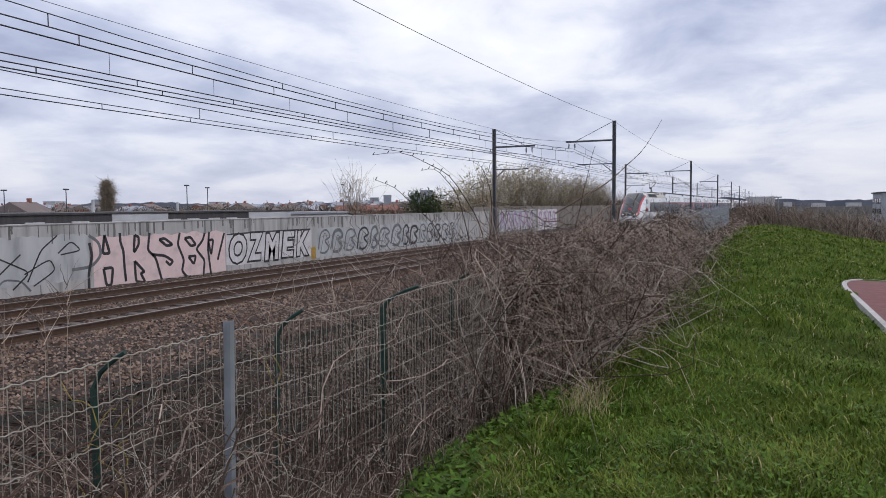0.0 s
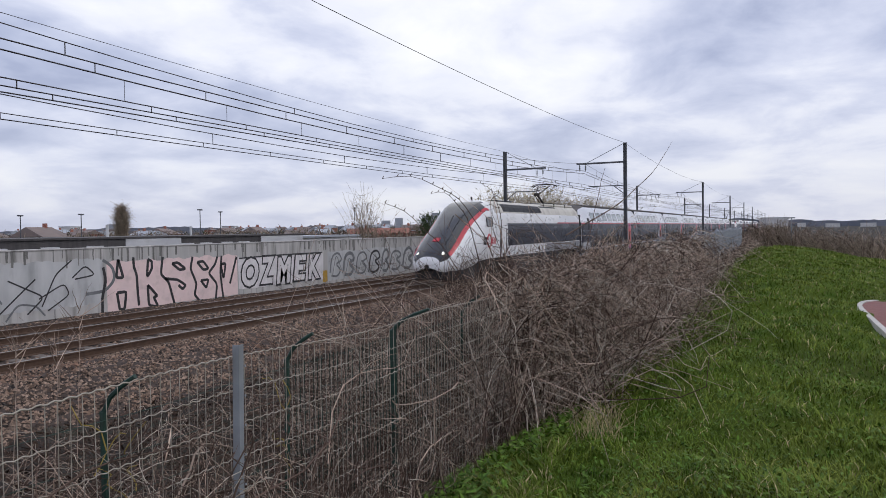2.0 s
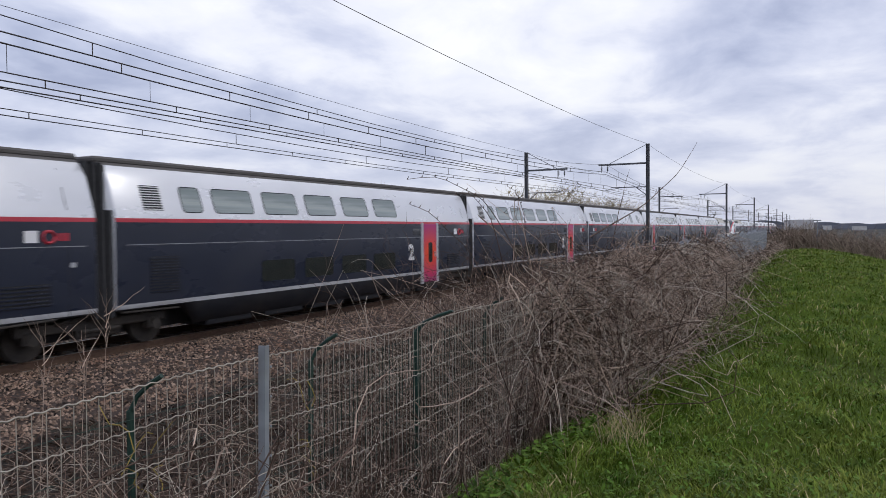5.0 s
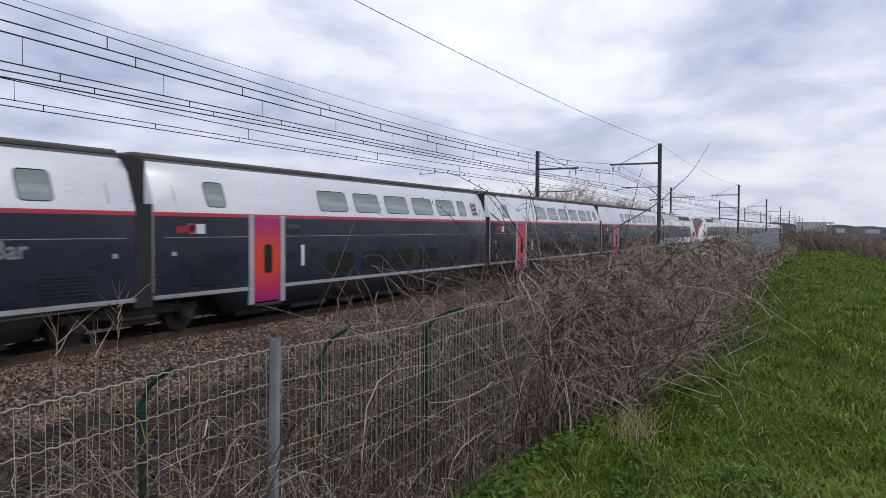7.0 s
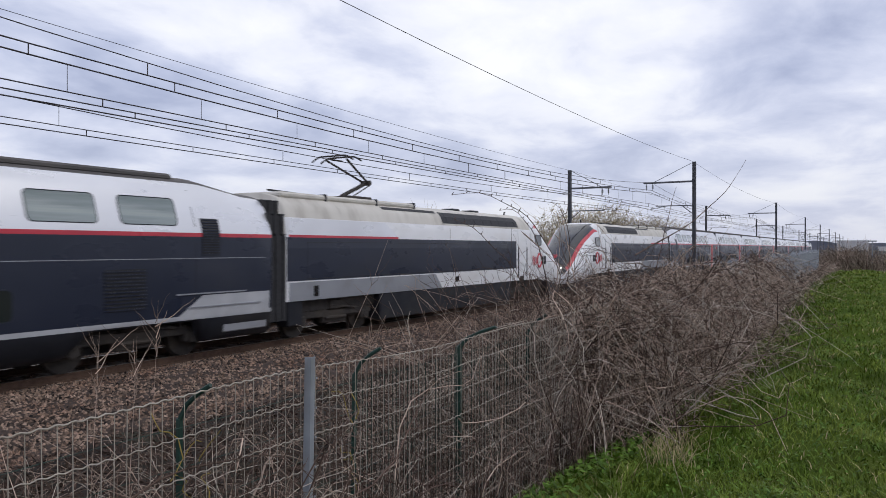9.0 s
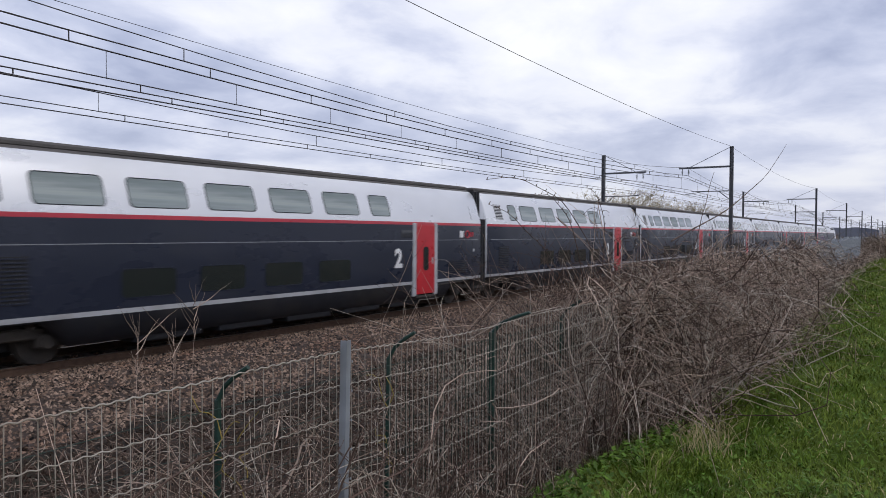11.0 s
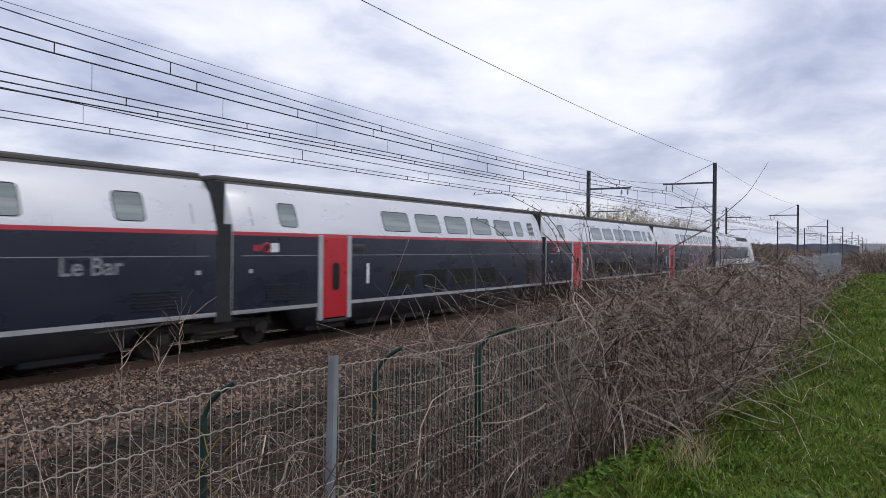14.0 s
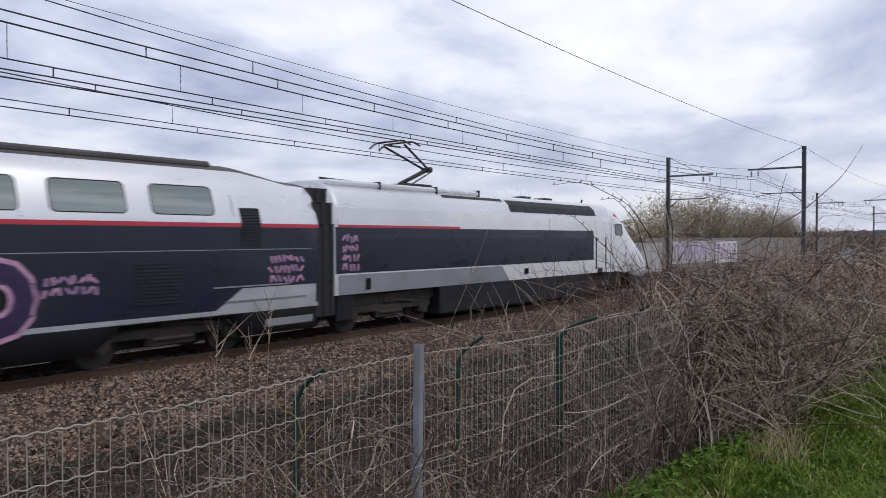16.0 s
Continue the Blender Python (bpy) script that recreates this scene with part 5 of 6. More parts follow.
def make_litter():
    """Dead leaves and broken stalks on the ground round the fence and in the ditch."""
    rng = np.random.default_rng(91)
    n = 30000
    x = 0.4 + 24 * rng.random(n) ** 1.7
    y = 2.2 + 8.6 * rng.random(n) ** 1.1
    r = (0.012 + 0.03 * rng.random(n)) * np.interp(x, [0, 8, 25], [1, 1.3, 2.0])
    d, e = rng.normal(0, 1, (n, 3)), rng.normal(0, 1, (n, 3))
    d[:, 2] *= 0.4
    e[:, 2] *= 0.4
    d /= np.linalg.norm(d, axis=1, keepdims=True)
    e /= np.linalg.norm(e, axis=1, keepdims=True)
    c = np.stack([x, y, np.maximum(ground_z(x, y), np.interp(y, [10.3, 10.9], [-9, -0.62])) + 0.01 + 0.05 * rng.random(n)], -1)
    long = np.where(rng.random(n) < 0.35, 3.0, 1.2)
    v = np.stack([c - d * (r * long)[:, None], c + e * (r * 0.6)[:, None], c + d * (r * long)[:, None], c - e * (r * 0.6)[:, None]], 1)
    mesh_of("leaf_litter", v.reshape(-1, 3).tolist(), (4 * np.arange(n)[:, None] + np.arange(4)).tolist(), ["litter", "bark_dark"], None, "brown dead leaves and stalks on the ground",
            (rng.random(n) < 0.4).astype(int).tolist(), category="leaf litter", kind="stuff")


make_litter()


def make_fences():
    # welded mesh with crimped line wires, tied to a galvanised angle post
    f = empty("wire_fence", "sagging galvanised wire-mesh fence with crimped line wires", "fence")
    FY = 2.35
    bm = bmesh.new()
    box(bm, -0.018, 0.018, -0.018, -0.013, -1.75, 0)
    box(bm, -0.018, -0.013, -0.013, 0.018, -1.75, 0)
    for i in range(12):
        rod(bm, (0.01, -0.034, -0.1 - 0.14 * i), (0.01, -0.03, -0.1 - 0.14 * i), 0.006)
    p = part("post", bm, "galv", f, "grey galvanised angle-iron post")
    p.matrix_basis = pose(2.62, FY - 0.03, 2.075, 0, 1.5, 8)
    for px in (-0.2, 8.6):
        again("post", p, f, pose(px, FY - 0.03, 2.05), "grey galvanised angle-iron post")
    x = np.arange(-1.2, 12.0, 0.014)
    sag = 0.015 * np.sin(x * 1.1) + 0.012 * np.sin(x * 2.7 + 1)
    for i in range(10):
        z = 2.0 - 0.163 * i + sag * (1 + 0.3 * i / 10)
        t = Tubes(4)
        t.add(np.stack([x, FY + 0.0 * x, z + 0.0036 * np.sin(x * 2 * np.pi / 0.06)], -1), 0.0027 if i else 0.0034)
        t.done("line_wire", "fence_wire", f)
    xs = np.arange(-1.2, 12.0, 0.052)
    n = len(xs)
    u = np.linspace(0, 1, 6)
    pts = np.stack([xs[:, None] + 0.004 * np.sin(u * 5 + xs[:, None] * 9), np.full((n, 6), FY + 0.003), np.interp(xs, x, 2.0 + sag)[:, None] - u[None] * 1.5], -1)
    many_tubes("stay_wire_mesh", pts, np.full((n, 6), 0.0021), "fence_wire", "", f, 4, kind="stuff")
    # older green fence behind it, posts cranked over at the top
    g = empty("green_fence", "dark green steel fence with cranked posts, overgrown", "fence")
    GY = 3.0
    bm = bmesh.new()
    box(bm, -0.014, 0.014, -0.014, 0.014, -1.9, 0, bevel=0.004)
    pm = part("post", bm, "fence_green", g, "dark green square post")
    pm.matrix_basis = pose(2.42, GY, 1.74)
    bm = bmesh.new()
    pts = [(0, 0, -0.01), (0.01, -0.04, 0.07), (0.02, -0.11, 0.13), (0.03, -0.19, 0.18)]
    for a, b in zip(pts, pts[1:]):
        rod(bm, a, b, 0.014, 6, 0.012)
    am = part("crank", bm, "fence_green", pm)
    for i in range(1, 7):
        q = again("post", pm, g, pose(2.42 + 1.43 * i, GY, 1.74 + 0.01 * (i % 3), 0, 1.2 * (i % 2)) @ Matrix.Diagonal((1.7, 1.7, 1, 1) if i == 2 else (1, 1, 1, 1)), "dark green square post")
        again("crank", am, q, Matrix.Identity(4))
    for i in range(9):
        t = Tubes(4)
        xx = np.linspace(1.0, 11.0, 60)
        t.add(np.stack([xx, np.full(60, GY - 0.03), 1.7 - 0.2 * i + 0.006 * np.sin(xx * 4)], -1), 0.0022)
        t.done("line_wire", "fence_green", g)
    xs = np.arange(3.9, 9.2, 0.05)
    n = len(xs)
    pts = np.stack([xs[:, None] + 0 * u[None], np.full((n, 6), GY - 0.03), 1.72 - u[None] * 1.6 + 0 * xs[:, None]], -1)
    many_tubes("stay_wire_mesh", pts, np.full((n, 6), 0.0026), "fence_green", "", g, 3, kind="stuff")
    # palisade further along
    s = empty("palisade_fence", "pale grey galvanised palisade fence further along the line", "fence")
    bm = bmesh.new()
    bmesh.ops.create_cone(bm, cap_ends=True, segments=4, radius1=0.048, radius2=0.0, depth=0.12, matrix=Matrix.Translation((0, 0, 1.96)) @ pose(0, 0, 0, 0, 0, 45))
    box(bm, -0.034, 0.034, -0.012, 0.012, 0.1, 1.9)
    pale = part("pale", bm, "galv", s)
    pale.matrix_basis = pose(15.4, 2.55, 0.12)
    x = 15.4
    for i in range(1, 235):
        x += 0.145
        lift = float(ground_z(x, 2.55)) - 0.2 + 0.004 * (x - 15)
        again("pale", pale, s, pose(x, 2.55, max(0.1, lift), 0, 0.6 * math.sin(i * 1.7)))
    for z in (0.55, 1.65):
        part("rail", boxed(15.3, 49.5, 2.57, 2.61, z, z + 0.05), "galv", s)


def make_grass():
    rng = np.random.default_rng(8)
    n = 270000
    u = rng.random(n)
    x = 3.2 + 66 * u ** 2.6
    y = np.where(rng.random(n) < 0.22, 1.5 + 0.85 * rng.random(n), -0.28 * x - 1.0 + (0.28 * x + 3.2) * rng.random(n))
    keep = (y > -9) & (y < 2.45) & (x < 62)
    px = path_side(x, y)
    keep &= px > 0.12
    x, y = x[keep], y[keep]
    n = len(x)
    wave = lambda f, p: np.sin(f * x + p + 1.6 * np.sin(0.8 * f * y + p)) * np.sin(1.2 * f * y - p + 1.4 * np.sin(0.5 * f * x + 2 * p))
    clump = np.clip(0.5 + 0.20 * wave(2.3, 0.4) + 0.24 * wave(5.7, 1.9) + 0.26 * wave(11.0, 0.9), 0, 1.2)
    h = (0.03 + 0.065 * rng.random(n)) * (0.5 + 0.85 * clump) * (1 + 0.5 * (y > 1.5)) * np.interp(x, [3, 30, 70], [1, 1.15, 1.5])
    w = np.interp(x, [3, 10, 30, 70], [0.0030, 0.005, 0.014, 0.032]) * (0.7 + 0.6 * rng.random(n))
    a = 2.6 * wave(1.7, 2.5) + 2.2 * wave(4.3, 0.2) + rng.normal(0, 1.6, n)
    d = np.stack([np.cos(a), np.sin(a), np.zeros(n)], -1)
    e = np.stack([-np.sin(a), np.cos(a), np.zeros(n)], -1)
    b = np.stack([x, y, ground_z(x, y) - 0.01], -1)
    lean = (0.4 + 1.1 * rng.random(n))[:, None] * h[:, None]
    up = np.array([0, 0, 1.0])
    mid = b + d * lean * 0.35 + up * h[:, None] * 0.62
    tip = b + d * lean + up * h[:, None] * 0.95
    v = np.stack([b - e * w[:, None], b + e * w[:, None], mid + e * w[:, None] * 0.8, mid - e * w[:, None] * 0.8, tip], 1)
    q = 5 * np.arange(n)[:, None]
    quads, tris = (q + np.array([0, 1, 2, 3])).tolist(), (q + np.array([3, 2, 4])).tolist()
    dry = (rng.random(n) < 0.035 + 0.10 * ((y > 1.4) & (y < 2.1)) * (np.sin(x * 1.9) > 0.2)).astype(int)
    mesh_of("grass", v.reshape(-1, 3).tolist(), quads + tris, ["blade", "straw"], None, "lush green grass with dry blades on the bank", np.concatenate([dry, dry]).tolist(), category="grass", kind="stuff")
    # tall dry tufts and broad weeds where the grass meets the brambles
    n = 260
    c = rng.choice(len(TUFTS), n)
    tx, ty = np.array(TUFTS)[c].T
    x, y = tx + rng.normal(0, 0.12, n), ty + rng.normal(0, 0.12, n)
    st = canes(rng, np.stack([x, y, ground_z(x, y)], -1), 0.14 + 0.3 * rng.random(n), 0.1 + 0.5 * rng.random(n), 0.1 + 0.3 * rng.random(n), 5, 0.03)
    many_tubes("dry_tufts", st, taper(n, 5, np.full(n, 0.0028), np.full(n, 0.0012)), "straw", "straw-coloured dry grass tufts", None, 3, category="grass", kind="stuff")
    n = 34000
    x = 3.4 + 30 * rng.random(n) ** 2.2
    y = np.where(rng.random(n) < 0.3, 1.72 + 0.55 * rng.random(n) + 0.1 * np.sin(x * 3), -0.28 * x - 0.8 + (0.28 * x + 2.6) * rng.random(n))
    ok = path_side(x, y) > 0.15
    x, y = x[ok], y[ok]
    n = len(x)
    r = (0.008 + 0.015 * rng.random(n)) * np.where(y > 1.6, 1.2, 0.8)
    a = rng.random(n) * 6.283
    d = np.stack([np.cos(a), np.sin(a), 0.5 * rng.normal(0, 1, n)], -1)
    e = np.stack([-np.sin(a), np.cos(a), 0.3 * rng.normal(0, 1, n)], -1)
    c = np.stack([x, y, ground_z(x, y) + 0.02 + np.where(y > 1.6, 0.16, 0.05) * rng.random(n)], -1)
    v = np.stack([c - d * r[:, None] * 1.4, c + e * r[:, None] * 0.7, c + d * r[:, None] * 1.4, c - e * r[:, None] * 0.7], 1)
    mesh_of("weed_leaves", v.reshape(-1, 3).tolist(), (4 * np.arange(n)[:, None] + np.arange(4)).tolist(), "leaf", None, "dark green weed leaves at the foot of the brambles", category="weeds", kind="stuff")


TUFTS = [(5.7, 1.35), (6.3, 1.5), (9.4, 1.6), (12.5, 1.65), (15.5, 1.6), (18.0, 1.6)]


# ---- red path with a pale kerb that bends away ----
PATH = [(3.0, -1.52), (7.0, -1.42), (10.4, -1.32), (11.6, -1.29), (12.9, -1.22), (14.0, -1.15), (15.2, -1.16), (16.3, -1.35), (17.2, -1.72), (18.0, -2.35), (18.6, -4.0), (19.0, -7.0), (19.2, -12.0)]
PATH_WIDTH = 2.6


def path_line(k=90):
    p = np.array(PATH)
    s = np.concatenate([[0], np.cumsum(np.hypot(*np.diff(p, axis=0).T))])
    t = np.linspace(0, s[-1], k)
    q = np.stack([np.interp(t, s, p[:, 0]), np.interp(t, s, p[:, 1])], -1)
    for _ in range(6):
        q[1:-1] = (q[:-2] + 2 * q[1:-1] + q[2:]) / 4
    d = np.gradient(q, axis=0)
    d /= np.linalg.norm(d, axis=1, keepdims=True)
    return q, np.stack([d[:, 1], -d[:, 0]], -1)


def path_side(x, y):
    """Distance from the path's outer edge, negative on the path and beyond it."""
    q, nrm = path_line(60)
    best, side = np.full(len(x), 1e9), np.zeros(len(x))
    for c, m in zip(q, nrm):
        dx, dy = x - c[0], y - c[1]
        dist = np.hypot(dx, dy)
        near = dist < best
        best = np.where(near, dist, best)
        side = np.where(near, -(dx * m[0] + dy * m[1]), side)
    return np.where(side > 0, best, np.where(best < PATH_WIDTH, -best, best - PATH_WIDTH + 0.001))


def make_path():
    q, m = path_line()
    k = len(q)

    def strip(name, a, b, lift, mat, label, cat, deep=0.12):
        vs = []
        level = np.array([float(ground_z(*(c + nn * 0.05))) for c, nn in zip(q, m)])
        for _ in range(40):
            level[1:-1] = (level[:-2] + 2 * level[1:-1] + level[2:]) / 4
        for c, nn, z in zip(q, m, level):
            for o, dz in ((a, lift), (b, lift), (b, lift - deep), (a, lift - deep)):
                vs.append((*(c + nn * o), z + dz))
        fs = [(4 * i + j, 4 * i + (j + 1) % 4, 4 * i + 4 + (j + 1) % 4, 4 * i + 4 + j) for i in range(k - 1) for j in range(4)]
        mesh_of(name, vs, [f[::-1] for f in fs], mat, None, label, category=cat, kind="structure")

    strip("path", 0.08, PATH_WIDTH, 0.05, "path", "reddish asphalt foot and cycle path", "path")
    strip("kerb", 0.0, 0.08, 0.07, "kerb", "pale concrete edging kerb of the path", "kerb", 0.2)


make_path()
make_grass()
make_thicket()
make_scrub()
make_fences()

# ---- land beyond the wall: sheds, houses, towers, trees, ridge ----


def make_shed():
    s = empty("long_shed", "long low dark-clad shed with pale panels behind the wall", "shed")
    part("wall", boxed(2, 43.0, 32, 44, -1.0, 2.33, bevel=0.02), "shed_dark", s)
    part("parapet", boxed(1.9, 43.1, 31.92, 44.1, 2.33, 2.44, bevel=0.01), "shed_dark", s)
    for a, b in ((27.3, 31.2), (38.3, 42.9)):
        part("cladding_panel", boxed(a, b, 31.95, 32.02, 1.2, 2.40, bevel=0.01), "shed_white", s, "white cladding panel")
    for x in (16.5, 20.3, 22.9, 25.4, 31.7, 33.2, 35.0, 36.6):
        w = part("window", boxed(x - 0.5, x + 0.5, 31.94, 32.02, 1.75, 2.0, bevel=0.01), "shed_white", s, "pale strip window")
    part("vent_pipe", rod(bmesh.new(), (27.0, 33, 2.4), (27.0, 33, 3.1), 0.08, 8), "shed_white", s)
    part("vent_pipe", rod(bmesh.new(), (33.0, 33, 2.4), (33.0, 33, 3.0), 0.07, 8), "shed_white", s)
    low = empty("far_warehouse", "pale flat-roofed warehouse behind the wall", "warehouse")
    part("wall", boxed(44, 75, 46, 60, -1, 1.9), "plaster_far", low)
    part("roof", boxed(43.8, 75.2, 45.8, 60.2, 1.9, 2.1), "grey_far", low)


def house(x, y, w, d, h, roof, wall, roofm, yaw, cat="house", flat=False):
    z0 = float(ground_z(x, y)) - 0.3
    words = {"plaster_far": "pale rendered", "grey_far": "grey rendered", "brick_far": "red brick"}[wall]
    ob = empty("far_house" if not flat else "far_block", words + (" distant house with a tiled roof" if not flat else " distant flat-roofed building"), cat, pose(x, y, z0, 0, 0, yaw), "distant town buildings")
    part("wall", boxed(-w / 2, w / 2, -d / 2, d / 2, 0, h), wall, ob)
    if flat:
        part("roof", boxed(-w / 2 - 0.2, w / 2 + 0.2, -d / 2 - 0.2, d / 2 + 0.2, h, h + 0.4), "grey_far", ob)
    else:
        o = 0.4
        vs = [(-w / 2 - o, -d / 2 - o, h), (w / 2 + o, -d / 2 - o, h), (w / 2 + o, d / 2 + o, h), (-w / 2 - o, d / 2 + o, h), (-w / 2 - o, 0, h + roof), (w / 2 + o, 0, h + roof)]
        mesh_of("roof", vs, [(0, 1, 5, 4), (2, 3, 4, 5), (1, 2, 5), (3, 0, 4), (3, 2, 1, 0)], roofm, ob)
        part("chimney", boxed(w * 0.2, w * 0.2 + 0.8, -0.4, 0.4, h, h + roof + 0.9), "brick_far", ob)
    return ob


def windows_on(ob, w, d, h, cols, rows, z0=1.0):
    win = None
    for side in (-1, 1):
        for i in range(cols):
            for j in range(rows):
                x = -w / 2 + (i + 0.5) * w / cols
                z = z0 + j * (h - z0) / rows
                m = pose(x, side * (d / 2 + 0.02), z)
                if win is None:
                    win = part("window", boxed(-0.32 * w / cols, 0.32 * w / cols, -0.05, 0.05, 0, 0.5 * (h - z0) / rows), "glass_dark", ob)
                    win.matrix_basis = m
                else:
                    again("window", win, ob, m)


def make_town():
    rng = random.Random(17)
    ob = house(114, 163, 9, 8, 2.6 + 1.6, 2.4, "plaster_far", "tile_far", 20)
    windows_on(ob, 9, 8, 4.2, 3, 2)
    for i in range(96):
        az = radians(rng.uniform(19, 62))
        dist = rng.uniform(260, 720)
        x, y = dist * math.cos(az), dist * math.sin(az)
        lift = 0.0052 * (dist - 260)
        flat = rng.random() < 0.4
        w, d = rng.uniform(7, 16), rng.uniform(7, 10)
        h = 3.0 + lift * 1.6 + rng.uniform(0, 1.6)
        o = house(x, y, w, d, h, rng.uniform(1.6, 2.8), rng.choice(["plaster_far", "grey_far", "grey_far", "brick_far"]), rng.choice(["tile_far", "tile_far", "grey_far"]), rng.uniform(0, 90), "building" if flat else "house", flat)
        if dist < 420:
            windows_on(o, w, d, h, max(2, int(w / 4)), 2, 1.4)
    # long red-roofed building
    o = house(224, 133, 22, 12, 3.4, 1.9, "brick_far", "brick_far", 118)
    windows_on(o, 22, 12, 3.4, 8, 1)
    # apartment towers and slabs on the skyline
    for x, y, w, d, h in ((624.7, 316, 11, 11, 18.0), (629, 307, 12, 12, 20.5), (600, 352, 30, 11, 11), (640, 372, 9, 9, 14.5), (655, 365, 8, 8, 17), (530, 480, 26, 10, 11), (420, 560, 20, 10, 12), (450, 540, 10, 10, 13.5)):
        o = house(x, y, w, d, h, 0, "grey_far" if w < 13 else "plaster_far", "grey_far", 30, "apartment tower", True)
        windows_on(o, w, d, h, 4, 7)
    for x, y, w, h in ((900, 13, 30, 11), (1180, -60, 18, 6.0), (1240, -110, 20, 6.0), (1200, -20, 12, 6.5)):
        o = house(x, y, 14, w, h, 0, "plaster_far", "grey_far", 0, "apartment block", True)
        windows_on(o, 14, w, h, 3, 6)
    # grey block at the end of the bank
    o = empty("grey_block", "low grey rendered building beyond the hedge", "building", pose(121, -17.2, 0))
    part("wall", boxed(-5, 5, -3.5, 3.5, -2, 3.9), "grey_far", o)
    part("roof", boxed(-5.2, 5.2, -3.7, 3.7, 3.9, 4.1), "shed_dark", o)
    windows_on(o, 10, 7, 3.9, 4, 2)
    # yard lights
    for x, y, h in ((83.6, 124.6, 6.0), (91.5, 118.8, 6.2), (107.3, 104.8, 7.0), (124.6, 115.6, 7.1), (150, 96, 8.0)):
        o = empty("yard_light", "tall thin yard lighting mast", "lighting mast", pose(x, y, 0), "yard lighting masts")
        part("pole", rod(bmesh.new(), (0, 0, -2), (0, 0, h), 0.11, 8, 0.08), "mast", o)
        part("lamp_head", boxed(-0.45, 0.45, -0.3, 0.3, h, h + 0.25, bevel=0.05), "mast", o)
    o = empty("marker_post", "thin pale post standing in the hedge", "post", pose(70.0, -0.4, 0))
    part("pole", rod(bmesh.new(), (0, 0, 0), (0, 0, 3.1), 0.05, 6), "galv", o)
    part("cap", boxed(-0.1, 0.1, -0.3, 0.3, 3.1, 3.2), "galv", o)


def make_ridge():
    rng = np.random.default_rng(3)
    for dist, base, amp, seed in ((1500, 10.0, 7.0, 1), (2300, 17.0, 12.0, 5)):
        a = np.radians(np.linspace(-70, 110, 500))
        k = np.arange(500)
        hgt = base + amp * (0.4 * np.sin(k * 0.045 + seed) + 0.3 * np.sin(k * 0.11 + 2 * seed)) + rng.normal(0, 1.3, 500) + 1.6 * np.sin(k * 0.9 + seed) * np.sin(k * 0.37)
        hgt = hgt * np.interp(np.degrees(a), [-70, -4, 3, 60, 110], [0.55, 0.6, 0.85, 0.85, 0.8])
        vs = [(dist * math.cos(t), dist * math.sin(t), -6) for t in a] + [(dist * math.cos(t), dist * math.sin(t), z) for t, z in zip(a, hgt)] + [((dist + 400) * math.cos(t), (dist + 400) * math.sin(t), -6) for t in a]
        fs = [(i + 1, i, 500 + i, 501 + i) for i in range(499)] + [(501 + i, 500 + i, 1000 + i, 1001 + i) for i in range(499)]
        # aerial haze comes from the hill colour alone, no volume
        mesh_of("backdrop_ridge", vs, fs, "hill", None, "distant wooded ridge with haze painted in as blue-grey", category="hills", kind="structure")


def twiggy_tree(x, y, h, wide, seed, n=260, nt=1500, column=False, mat="far_twig", buds=None, name="bare_tree", label="bare leafless tree", cat="tree", r=0.05):
    """Trunk, rising limbs and a cloud of fine twigs with gaps."""
    rng = np.random.default_rng(seed)
    z0 = float(ground_z(x, y)) - 0.1
    ob = empty(name, label, cat, pose(x, y, z0))
    if not column:
        h = h * 1.42
    t = Tubes(6)
    u = np.linspace(0, 1, 8)
    t.add(np.stack([0.05 * h * np.sin(u * 2), 0 * u, u * h * 0.8], -1), r * 1.8 * (1.05 - u))
    t.done("trunk", ["far_twig"], ob, "", True)
    zb = h * (0.08 + 0.6 * rng.random(n)) if column else h * (0.05 + 0.35 * rng.random(n))
    base = np.stack([rng.normal(0, 0.04 * wide, n), rng.normal(0, 0.04 * wide, n), zb], -1)
    ln = (h - zb) * (0.55 + 0.45 * rng.random(n))
    lean = (0.13 * rng.random(n) + 0.02) if column else (wide / h) * (0.25 + 0.9 * rng.random(n))
    st = canes(rng, base, ln, lean, 0.05 + 0.1 * rng.random(n), 6, 0.05)
    many_tubes("branchwork", st, taper(n, 6, np.full(n, r * 0.7), np.full(n, r * 0.2)), mat, "", ob, 3, kind="stuff")
    tw = twigs(rng, st, nt, 0.06 * h, 0.22 * h, 4, 0.07, 0.6)
    many_tubes("twig_growth", tw, taper(nt, 4, np.full(nt, r * 0.35), np.full(nt, r * 0.15)), [mat, buds or mat], "", ob, 3, (rng.random(nt) < 0.6).astype(int), kind="stuff")
    if buds:
        k = 3600
        i, j = rng.integers(0, nt, k), rng.integers(1, 4, k)
        c = tw[i, j] + rng.normal(0, 0.03, (k, 3))
        s = 0.035 + 0.05 * rng.random(k)
        a = rng.normal(0, 1, (k, 3, 3)) * s[:, None, None]
        mesh_of("blossom_cover", (c[:, None] + a).reshape(-1, 3).tolist(), (3 * np.arange(k)[:, None] + np.arange(3)).tolist(), buds, ob, "", kind="stuff")
    return ob


